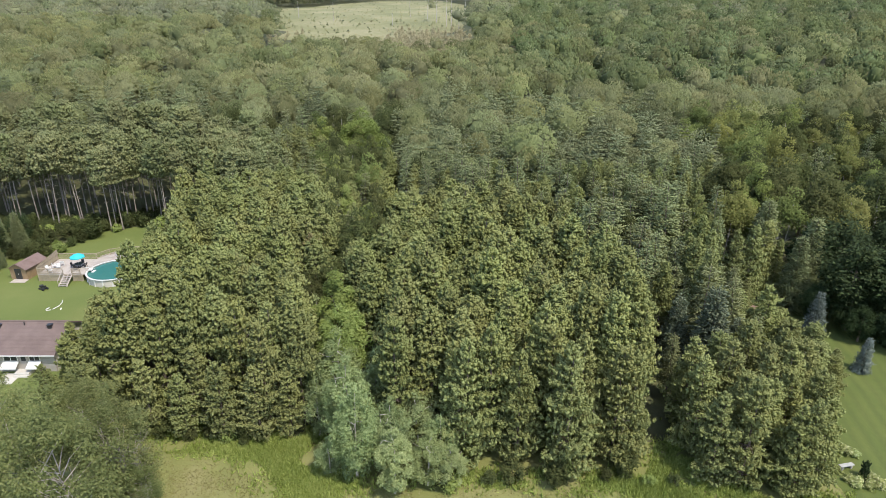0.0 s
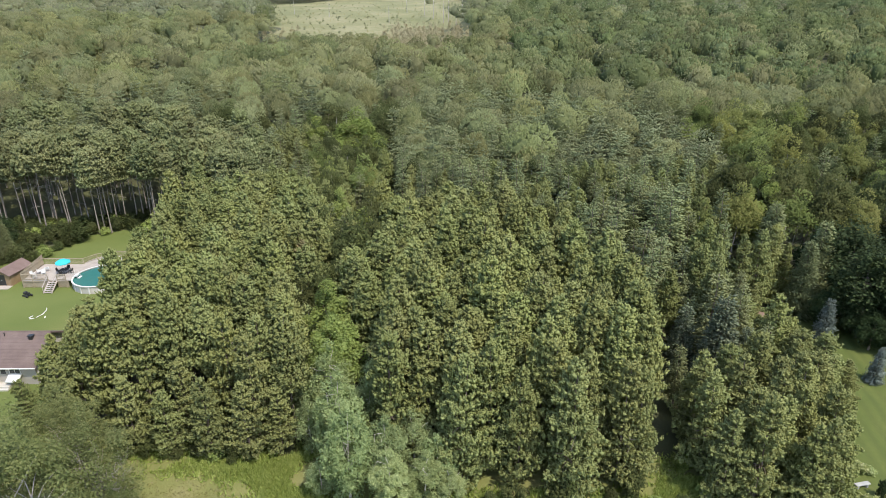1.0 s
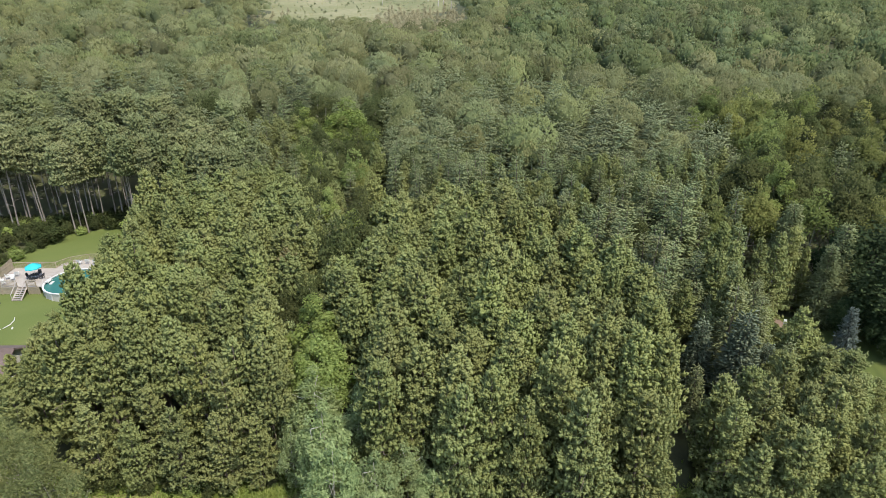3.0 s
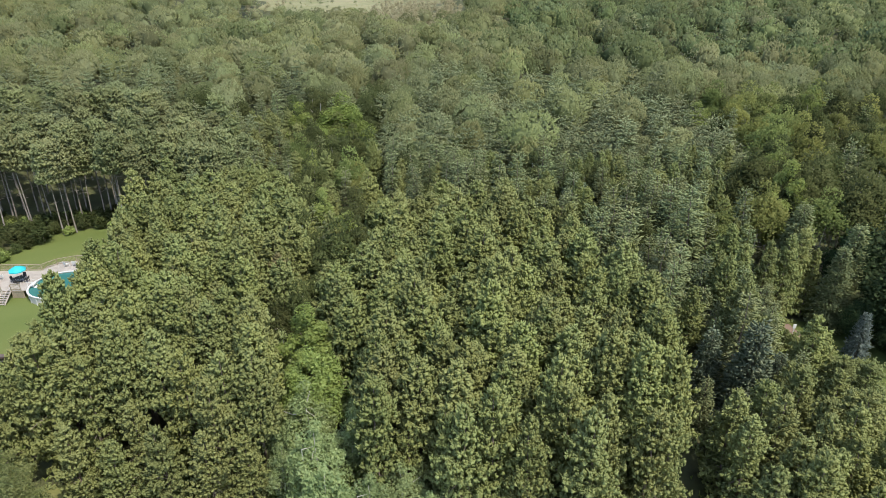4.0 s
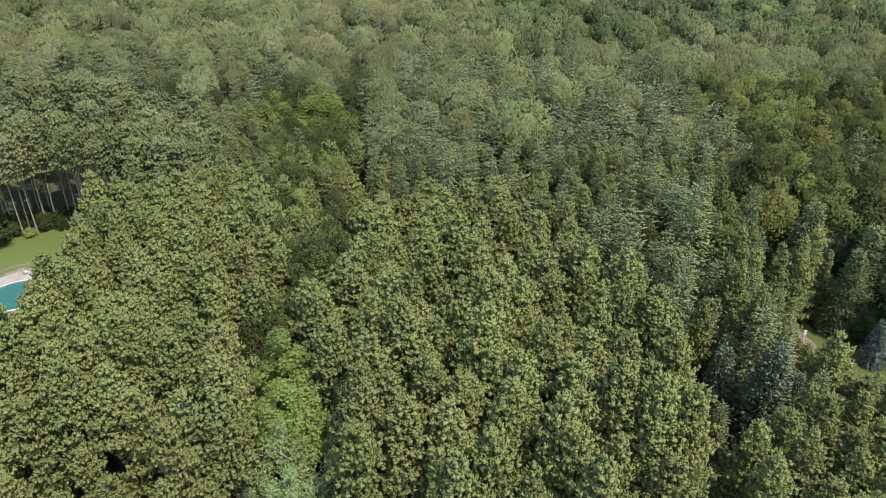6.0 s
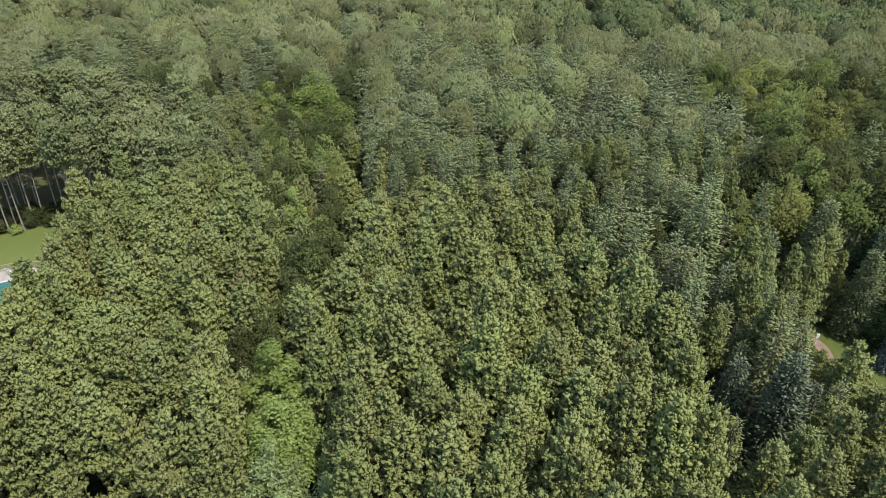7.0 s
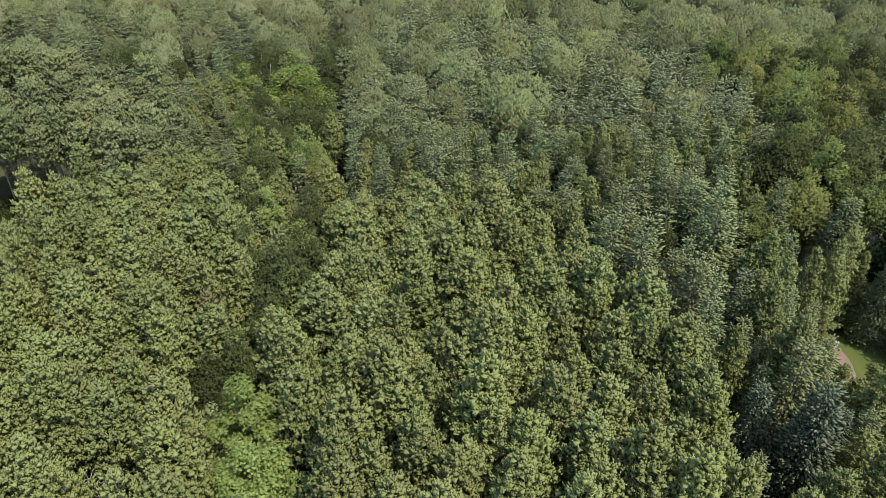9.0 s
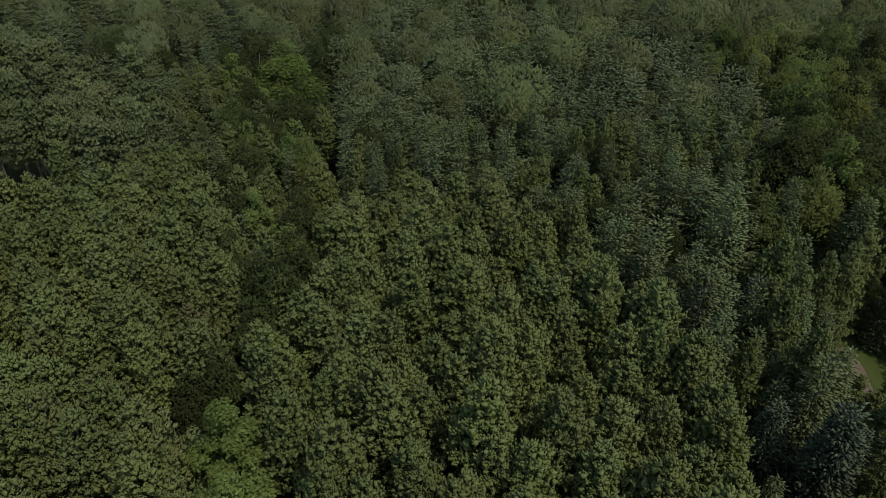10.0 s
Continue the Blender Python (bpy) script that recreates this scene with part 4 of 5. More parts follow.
far_woods("far_broadleaf_woods", "distant mixed broad-leaved woods in late-summer green", MID_LEAF, [dome_crown(14, 0.4, r, 270, 0.85, n, 4, 7) for r, n in ((3.3, 8), (3.6, 10), (3.0, 7), (3.4, 9), (3.8, 11))], far_leafy)
far_woods("deep_green_woods", "deep green broad-leaved woods on the far slope", DEEP_LEAF, [dome_crown(14, 0.42, r, 120, 1.1, n, 4, 6) for r, n in ((3.5, 8), (3.9, 10), (3.2, 7))], deeper)
# the farthest trees, whose leaf colour carries the haze
far_woods("distant_woods", "distant woods climbing to the skyline, paled by haze in their colour", HAZED_LEAF, [dome_crown(13, 0.45, r, 46, 1.4, 6, 4, 6) for r in (3.7, 4.2, 3.9)], farther)
far_woods("far_conifer_woods", "distant dark conifers among the woods", FAR_SPRUCE, [spruce_crown(14, r, 0.45, 1.6, 0.45, 2.2) for r in (2.2, 2.4, 2.0)], far_conifer)


# ---- rough grass and weeds along the meadow's edge ----
def weeds(name, label, mat, spans, count, tall, wide=1.0):
    """Many grass clumps, joined: each a fan of blades."""
    pts = []
    while len(pts) < count:
        cx, cy, rx, ry = spans[int(rng.integers(len(spans)))]
        x, y = rng.normal(cx, rx), rng.normal(cy, ry)
        if noise.noise((x * 0.35, y * 0.35, 3.0)) > rng.uniform(-0.35, 0.3):
            pts.append((x, y, float(rise(x, y))))
    base = np.array(pts)
    base = np.repeat(base, 3, 0) + rng.normal(0, 0.12, (count * 3, 3)) * [1, 1, 0]
    d = unit(rng.normal(0, 0.6, base.shape) + [0, 0, 0.8])
    v, t = tufts(base, d, tall * rng.uniform(0.6, 1.3, len(base)), wide * rng.uniform(0.07, 0.15, len(base)), 0.1)
    return tagged(new(name, mesh_of(name, v, t, mat)), label, "grass", kind="stuff")


weeds("tall_weeds", "bright green tall weeds along the plantation's edge", WEED, [(-19, 51.6, 4.0, 0.8), (-16, 50.4, 2.2, 1.0), (-13, 48.5, 2.2, 1.5), (-12, 45.5, 2.0, 1.2), (22.5, 47.2, 2.6, 1.2), (20, 46, 4, 1.0), (8, 47.3, 8, 0.7), (30, 44.5, 4, 0.8), (-17, 53.2, 4, 0.9), (-26, 54.4, 5, 1.1), (23.6, 49.0, 1.2, 1.8)], 15000, 0.5, 0.6)
weeds("meadow_grass", "short uneven grass of the rough meadow", GRASS, [(-22, 47.5, 6, 2.5), (-18, 44, 7, 2), (10, 44.5, 10, 1.4), (28, 42.5, 7, 1.6), (-5, 43, 10, 1.4)], 5000, 0.10, 0.4)
weeds("dry_grass", "straw-coloured rough grass of the meadow", STRAW, [(-24, 47.5, 5, 1.6), (-14, 45, 6, 1.2), (10, 45.5, 10, 1.0), (28, 42.5, 8, 1.5), (-8, 43, 12, 1.5)], 1500, 0.12, 0.4)
weeds("clearing_brush", "pale brush and stubble on the cut clearing", STRAW, [(-20, 320, 25, 25), (-60, 400, 50, 60), (-20, 480, 40, 60)], 700, 1.3)


# ---- the house, the pool and what stands on the lawns ----
def strip_boards(lo, hi, axis, width, gap, thick):
    """Boards laid side by side along an axis, joined, with open joints."""
    bm = bmesh.new()
    at = lo[axis]
    while at < hi[axis] - 0.02:
        a, b = list(lo), list(hi)
        a[axis], b[axis] = at, min(at + width - gap, hi[axis])
        box(bm, a, b)
        at += width
    return bm


def make_house():
    x0, x1, y0, y1, eave, ridge = -67.0, -46.9, 65.6, 73.2, 2.75, 4.85
    home = placed("house", "low ranch house with a brown shingle roof and cream front wall", "house", pose(0, 0, 0), "", "")
    mid = (y0 + y1) / 2
    part("front_wall", boxes(((x0, y0, 0), (x1, y0 + 0.2, eave))), BEIGE, home, "beige-brown siding wall")
    part("back_wall", boxes(((x0, y1 - 0.2, 0), (x1, y1, eave))), BEIGE, home)
    for x in (x0, x1 - 0.2):
        bm = bmesh.new()
        low = [bm.verts.new((xx, yy, zz)) for xx in (x + 0.003, x + 0.197) for yy, zz in ((y0 + 0.2, 0), (y1 - 0.2, 0), (y1 - 0.2, eave), (mid, ridge - 0.12), (y0 + 0.2, eave))]
        bm.faces.new(low[:5])
        bm.faces.new(low[5:][::-1])
        for k in range(5):
            bm.faces.new((low[k], low[(k + 1) % 5], low[5 + (k + 1) % 5], low[5 + k]))
        bmesh.ops.recalc_face_normals(bm, faces=bm.faces)
        part("gable_wall", bm, SIDING, home, "cream gable wall")
    for side, edge in ((-1, y0 - 0.45), (1, y1 + 0.45)):
        bm = bmesh.new()
        run, courses = abs(edge - mid), 26
        drop = (ridge - eave) * run / (mid - y0)
        for k in range(courses):
            f0, f1 = k / courses, (k + 1) / courses
            ya, yb = edge - side * run * f0, edge - side * run * f1
            za, zb = ridge - drop * (1 - f0), ridge - drop * (1 - f1)
            pieces = 18
            for i in range(pieces):
                xa = x0 - 0.4 + (x1 - x0 + 0.8) * (i + (0.5 if k % 2 else 0)) / (pieces + 0.5)
                xb = x0 - 0.4 + (x1 - x0 + 0.8) * (i + 1 + (0.5 if k % 2 else 0)) / (pieces + 0.5) - 0.008
                lift = 0.032 + rng.uniform(0, 0.006)
                quad = [bm.verts.new(p) for p in ((xa, ya, za + lift), (xb, ya, za + lift), (xb, yb, zb + 0.022), (xa, yb, zb + 0.022), (xa, ya, za + 0.012), (xb, ya, za + 0.012))]
                bm.faces.new(quad[:4])
                bm.faces.new((quad[0], quad[4], quad[5], quad[1]))
        deck_bm = bmesh.new()
        v = [deck_bm.verts.new(p) for p in ((x0 - 0.4, edge, ridge - drop), (x1 + 0.4, edge, ridge - drop), (x1 + 0.4, mid, ridge), (x0 - 0.4, mid, ridge), (x0 - 0.4, edge, ridge - drop - 0.16), (x1 + 0.4, edge, ridge - drop - 0.16), (x1 + 0.4, mid, ridge - 0.16), (x0 - 0.4, mid, ridge - 0.16))]
        for f in ((0, 1, 2, 3), (7, 6, 5, 4), (0, 4, 5, 1), (1, 5, 6, 2), (3, 7, 4, 0), (2, 6, 7, 3)):
            deck_bm.faces.new([v[i] for i in f])
        bmesh.ops.recalc_face_normals(deck_bm, faces=deck_bm.faces)
        slope = part("roof_slope", deck_bm, SHINGLE, home, "brown shingle roof slope")
        part("shingles", bm, SHINGLE, slope)
    part("ridge_cap", tube(bmesh.new(), [(x0 - 0.4, mid, ridge + 0.03), (x1 + 0.4, mid, ridge + 0.03)], [0.09, 0.09], 8), SHINGLE, home)
    part("gutter", boxes(((x0 - 0.4, y0 - 0.58, 2.42), (x1 + 0.42, y0 - 0.455, 2.55)), bevel=0.02), WHITE, home, "white gutter along the eave")
    for x in (-48.5, -54.8, -60.5):
        part("roof_vent", boxes(((x - 0.24, mid - 1.0, 4.2), (x + 0.24, mid - 0.55, 4.78)), ((x - 0.32, mid - 1.08, 4.78), (x + 0.32, mid - 0.47, 4.85)), bevel=0.02), BLACK, home, "dark square roof vent")
    part("vent_pipe", tube(bmesh.new(), [(-51.8, mid - 0.5, 4.5), (-51.8, mid - 0.5, 5.0)], [0.06, 0.06], 8), BLACK, home)
    for x, w in ((-52.2, 1.7), (-49.3, 1.3), (-56.0, 1.8), (-60.0, 1.8)):
        win = part("window", boxes(((x - w / 2, y0 - 0.06, 1.15), (x + w / 2, y0 - 0.003, 1.22)), ((x - w / 2, y0 - 0.06, 2.18), (x + w / 2, y0 - 0.003, 2.25)), ((x - w / 2, y0 - 0.06, 1.22), (x - w / 2 + 0.07, y0 - 0.003, 2.18)),
                                   ((x + w / 2 - 0.07, y0 - 0.06, 1.22), (x + w / 2, y0 - 0.003, 2.18)), ((x - 0.03, y0 - 0.06, 1.22), (x + 0.03, y0 - 0.003, 2.18))), WHITE, home, "white framed window")
        part("pane", boxes(((x - w / 2 + 0.07, y0 - 0.03, 1.22), (x + w / 2 - 0.07, y0 - 0.004, 2.18))), GLASS, win)
        bm = bmesh.new()
        v = [bm.verts.new(p) for p in ((x - w / 2 - 0.1, y0 - 0.02, 1.55), (x + w / 2 + 0.1, y0 - 0.02, 1.55), (x + w / 2 + 0.1, y0 - 0.95, 1.0), (x - w / 2 - 0.1, y0 - 0.95, 1.0), (x - w / 2 - 0.1, y0 - 0.95, 0.86), (x + w / 2 + 0.1, y0 - 0.95, 0.86), (x - w / 2 - 0.1, y0 - 0.02, 1.47), (x + w / 2 + 0.1, y0 - 0.02, 1.47))]
        for f in ((0, 1, 2, 3), (3, 2, 5, 4), (6, 4, 5, 7), (0, 3, 4, 6), (1, 7, 5, 2), (0, 6, 7, 1)):
            bm.faces.new([v[i] for i in f])
        bmesh.ops.recalc_face_normals(bm, faces=bm.faces)
        part("awning", bm, WHITE, home, "white sloping awning")
    door = part("door", boxes(((-51.1, y0 - 0.05, 0.45), (-50.15, y0 - 0.003, 2.3)), bevel=0.01), BEIGE, home, "grey-brown front door")
    part("door_window", boxes(((-50.9, y0 - 0.07, 1.5), (-50.35, y0 - 0.052, 2.1))), GLASS, door)
    part("handle", boxes(((-50.3, y0 - 0.1, 1.3), (-50.24, y0 - 0.052, 1.42))), BLACK, door)
    part("doorstep", boxes(((-51.5, y0 - 1.1, 0), (-49.7, y0 - 0.003, 0.42)), ((-51.5, y0 - 1.4, 0), (-49.7, y0 - 1.1, 0.21)), bevel=0.02), CONCRETE, home, "pale concrete doorstep")


make_house()
patio = tagged(new("patio", None), "pale concrete slab in front of the house", "patio", kind="structure")
part("slab", boxes(((-53.2, 62.9, -0.05), (-50.9, 65.1, 0.07)), bevel=0.03), CONCRETE, patio)

POOL = (-52.7, 92.7, 4.0)
DECK_Z = 1.25


def ring(bm, cx, cy, r0, r1, z0, z1, sides=48):
    """A hollow ring standing on z0."""
    rows = [[bm.verts.new((cx + r * math.cos(2 * math.pi * k / sides), cy + r * math.sin(2 * math.pi * k / sides), z)) for k in range(sides)] for r, z in ((r0, z0), (r1, z0), (r1, z1), (r0, z1))]
    for a, b in zip(rows, rows[1:] + rows[:1]):
        for k in range(sides):
            bm.faces.new((a[k], a[(k + 1) % sides], b[(k + 1) % sides], b[k]))
    bmesh.ops.recalc_face_normals(bm, faces=bm.faces)
    return bm


def make_pool():
    cx, cy, r = POOL
    pool = placed("swimming_pool", "round above-ground pool with white rim and teal water", "pool", pose(0, 0, 0), "", "")
    part("pool_wall", ring(bmesh.new(), cx, cy, r - 0.03, r, 0, 1.22), SIDING, pool, "pale grey metal pool wall")
    part("rim", ring(bmesh.new(), cx, cy, r - 0.1, r + 0.16, 1.22, 1.28), WHITE, pool, "white top rail")
    for k in range(18):
        a = 2 * math.pi * (k + 0.5) / 18
        bm = boxes(((-0.05, -0.09, 0), (0.05, 0.09, 1.219)), bevel=0.01)
        up = part("upright", bm, WHITE, pool)
        up.matrix_basis = pose(cx + (r + 0.06) * math.cos(a), cy + (r + 0.06) * math.sin(a), 0, 0, 0, math.degrees(a))
    for name, rad, z, mat in (("pool_floor", r - 0.035, 0.03, LINER), ("water", r - 0.035, 1.08, WATER)):
        bm = bmesh.new()
        bmesh.ops.create_circle(bm, cap_ends=True, radius=rad, segments=48)
        bmesh.ops.translate(bm, verts=bm.verts, vec=(cx, cy, z))
        part(name, bm, mat, pool)
    steps = part("pool_steps", boxes(((cx - r + 0.05, cy - 0.75, 1.281), (cx - r + 0.6, cy + 0.15, 1.5)), ((cx - r + 0.6, cy - 0.75, 0.9), (cx - r + 1.0, cy + 0.15, 1.15)), bevel=0.04), WHITE, pool, "white moulded pool steps")
    bm = bmesh.new()
    for y in (cy - 0.78, cy + 0.18):
        tube(bm, [(cx - r - 0.1, y, 1.28), (cx - r - 0.1, y, 1.95), (cx - r + 0.5, y, 1.95), (cx - r + 0.7, y, 1.3)], [0.03] * 4, 6)
    part("grab_rail", bm, WHITE, steps)


make_pool()


def make_deck():
    cx, cy, r = POOL
    xl, xr, yf, yb = -63.9, -57.5, 90.9, 97.0
    deck = placed("pool_deck", "weathered grey wooden deck beside the pool", "deck", pose(0, 0, 0), "", "")
    bm, y = bmesh.new(), yf
    while y < 99.9:
        # each board runs from the deck's edge to the curve of the pool
        left = xl if y < yb else -57.6 + max(0.0, (y - 98.2)) * 0.8
        reach = r + 0.2
        dy = abs(y + 0.09 - cy)
        pieces = []
        if dy < reach:
            half = math.sqrt(reach * reach - dy * dy)
            pieces.append((left, cx - half))
        else:
            pieces.append((left, -48.8 if y > cy else xr))
        for a, b in pieces:
            if b - a > 0.2:
                box(bm, (a, y, DECK_Z - 0.05), (b, y + 0.17, DECK_Z + rng.uniform(-0.004, 0.004)))
        y += 0.185
    part("decking", bm, DECKING, deck, "worn grey-brown deck boards")
    part("joists", boxes(((xl, yf, DECK_Z - 0.28), (-56.9, yf + 0.05, DECK_Z - 0.055)), ((xl, yb - 0.05, DECK_Z - 0.28), (-57.6, yb, DECK_Z - 0.055)), ((xl, yf + 0.05, DECK_Z - 0.28), (xl + 0.05, yb - 0.05, DECK_Z - 0.055))), FENCE_WOOD, deck)
    part("skirt", strip_boards((xl, yf + 0.06, 0.05), (-59.95, yf + 0.09, DECK_Z - 0.3), 0, 0.16, 0.025, 0.03), FENCE_WOOD, deck, "vertical skirt boards")
    part("skirt", strip_boards((-58.45, yf + 0.06, 0.05), (-56.9, yf + 0.09, DECK_Z - 0.3), 0, 0.16, 0.025, 0.03), FENCE_WOOD, deck)
    post_mesh = None
    spots_ = [(xl, yf), (-62.3, yf), (-59.9, yf), (-58.5, yf), (-57.2, yf), (-61.8, yb), (-59.7, yb), (-57.6, yb), (-56.3, 98.8), (-54.0, 99.9), (-51.5, 99.9), (-49.0, 99.9)]
    for x, y in spots_:
        if post_mesh is None:
            p = part("post", boxes(((-0.05, -0.05, 0), (0.05, 0.05, DECK_Z + 0.95)), bevel=0.01), FENCE_WOOD, deck)
            post_mesh = p.data
        else:
            p = part("post", post_mesh, None, deck)
        p.matrix_basis = pose(x, y, 0)
    runs = [((xl, yf), (-59.9, yf)), ((-58.5, yf), (-57.2, yf)), ((xl, yb), (-57.6, yb)), ((-57.6, yb), (-56.3, 98.8)), ((-56.3, 98.8), (-54.0, 99.9)), ((-54.0, 99.9), (-49.0, 99.9))]
    for (xa, ya), (xb, yb_) in runs:
        ln, turn = math.hypot(xb - xa, yb_ - ya), math.degrees(math.atan2(yb_ - ya, xb - xa))
        rail = part("railing", boxes(((0.05, -0.06, DECK_Z + 0.951), (ln - 0.05, 0.06, DECK_Z + 1.0)), ((0.06, -0.02, DECK_Z + 0.12), (ln - 0.06, 0.02, DECK_Z + 0.2))), FENCE_WOOD, deck, "wooden hand rail")
        rail.matrix_basis = pose(xa, ya, 0, 0, 0, turn)
        n = max(2, int(ln / 0.16))
        bm = bmesh.new()
        for i in range(1, n):
            box(bm, (ln * i / n - 0.018, -0.018, DECK_Z + 0.2), (ln * i / n + 0.018, 0.018, DECK_Z + 0.95))
        part("balusters", bm, FENCE_WOOD, rail)
    board = None
    k = 0
    y = yf + 0.1
    while y < yb - 0.05:
        if board is None:
            b = part("fence_board", boxes(((-0.015, -0.085, DECK_Z - 0.2), (0.015, 0.085, DECK_Z + 1.75)), bevel=0.008), FENCE_WOOD, deck, "weathered privacy fence board")
            board = b.data
        else:
            b = part("fence_board", board, None, deck)
        b.matrix_basis = pose(xl - 0.05, y, rng.uniform(-0.02, 0.02) - 0.5 * (1 - (y - yf) / (yb - yf)))
        y += 0.2
    part("fence_rail", boxes(((xl - 0.03, yf, DECK_Z + 0.2), (xl + 0.03, yb, DECK_Z + 0.29)), ((xl - 0.03, yf, DECK_Z + 1.0), (xl + 0.03, yb, DECK_Z + 1.09))), FENCE_WOOD, deck)
    stairs = part("stairs", boxes(((-59.85, 88.9, 0), (-59.79, 89.2, 0.25)), ((-58.61, 88.9, 0), (-58.55, 89.2, 0.25))), DECKING, deck, "wooden stairs down to the lawn")
    for i in range(6):
        z = DECK_Z * (i + 1) / 7
        part("tread", boxes(((-59.77, 88.9 + 0.31 * i, z - 0.05), (-58.63, 88.9 + 0.31 * i + 0.29, z)), bevel=0.01), DECKING, stairs)
    for x in (-59.82, -58.58):
        bm = bmesh.new()
        tube(bm, [(x, 88.95, 0.12), (x, 90.85, DECK_Z - 0.1)], [0.1, 0.1], 4)
        part("stringer", bm, DECKING, stairs)
        bm = bmesh.new()
        tube(bm, [(x, 88.95, 0.95), (x, 90.85, DECK_Z + 0.9)], [0.06, 0.06], 4)
        tube(bm, [(x, 89.0, 0.0), (x, 89.0, 1.0)], [0.05, 0.05], 4)
        part("hand_rail", bm, DECKING, stairs)


make_deck()


def make_umbrella(x, y):
    shade = placed("patio_umbrella", "open turquoise patio umbrella over the deck table", "umbrella", pose(x, y, DECK_Z, 0, 0, 11), "", "")
    bm = bmesh.new()
    n, hub = 8, None
    rim = [bm.verts.new((1.12 * math.cos(2 * math.pi * k / n), 1.12 * math.sin(2 * math.pi * k / n), 1.92)) for k in range(n)]
    mids = [bm.verts.new((0.58 * math.cos(2 * math.pi * k / n), 0.58 * math.sin(2 * math.pi * k / n), 2.27)) for k in range(n)]
    hub = bm.verts.new((0, 0, 2.45))
    low = [bm.verts.new((1.13 * math.cos(2 * math.pi * k / n), 1.13 * math.sin(2 * math.pi * k / n), 1.77)) for k in range(n)]
    for k in range(n):
        j = (k + 1) % n
        bm.faces.new((rim[k], rim[j], mids[j], mids[k]))
        bm.faces.new((mids[k], mids[j], hub))
        bm.faces.new((low[k], low[j], rim[j], rim[k]))
    part("canopy", bm, CANVAS, shade, "turquoise canvas canopy")
    part("pole", tube(bmesh.new(), [(0, 0, 0.02), (0, 0, 2.5)], [0.025, 0.02], 8), WHITE, shade)
    for k in range(n):
        a = 2 * math.pi * k / n
        part("rib", tube(bmesh.new(), [(0, 0, 2.4), (0.56 * math.cos(a), 0.56 * math.sin(a), 2.22), (1.1 * math.cos(a), 1.1 * math.sin(a), 1.89)], [0.012] * 3, 4), WHITE, shade)
    part("base", boxes(((-0.25, -0.25, 0.0), (0.25, 0.25, 0.09)), bevel=0.03), BLACK, shade)
    table = placed("patio_table", "dark round patio table under the umbrella", "table", pose(x, y, DECK_Z), "", "")
    bm = ring(bmesh.new(), 0, 0, 0.03, 0.6, 0.69, 0.72, 24)
    part("tabletop", bm, BLACK, table)
    for k in range(4):
        a = math.pi / 4 + k * math.pi / 2
        part("leg", tube(bmesh.new(), [(0.45 * math.cos(a), 0.45 * math.sin(a), 0), (0.4 * math.cos(a), 0.4 * math.sin(a), 0.69)], [0.02, 0.02], 6), BLACK, table)


def make_chair(name, label, group, mat, m):
    """A garden armchair, slightly reclined."""
    chair = placed(name, label, "chair", m, group, "")
    part("seat", boxes(((-0.25, -0.25, 0.40), (0.25, 0.25, 0.44)), bevel=0.015), mat, chair)
    bm = boxes(((-0.25, -0.02, 0.0), (0.25, 0.02, 0.5)), bevel=0.015)
    back = part("backrest", bm, mat, chair)
    back.matrix_basis = pose(0, 0.26, 0.42, -14)
    for x in (-0.24, 0.24):
        for y in (-0.22, 0.22):
            part("leg", boxes(((x - 0.02, y - 0.02, 0), (x + 0.02, y + 0.02, 0.40))), mat, chair)
        part("armrest", boxes(((x - 0.035, -0.22, 0.62), (x + 0.035, 0.24, 0.65)), ((x - 0.02, -0.22, 0.441), (x + 0.02, -0.18, 0.62)), bevel=0.008), mat, chair)
    return chair


make_umbrella(-58.7, 93.5)
white_chair = make_chair("garden_chair", "white plastic garden chair on the deck", "white garden chairs", WHITE, pose(-62.9, 92.2, DECK_Z, 0, 0, 70))
for x, y, turn in ((-62.6, 93.4, 120), (-61.9, 94.3, 200), (-61.7, 92.9, 20), (-62.2, 91.5, -60), (-54.6, 98.2, 160), (-53.6, 98.5, 190), (-52.4, 98.3, 200)):
    copy_thing(white_chair, pose(x, y, DECK_Z, 0, 0, turn))
dark_chair = make_chair("patio_chair", "dark patio chair drawn up to the round table", "patio chairs round the table", BLACK, pose(-59.6, 93.5, DECK_Z, 0, 0, 90))
for dx, dy, turn in ((0.9, 0, -90), (0, 0.9, 0), (0, -0.9, 180)):
    copy_thing(dark_chair, pose(-58.7 + dx, 93.5 + dy, DECK_Z, 0, 0, turn))


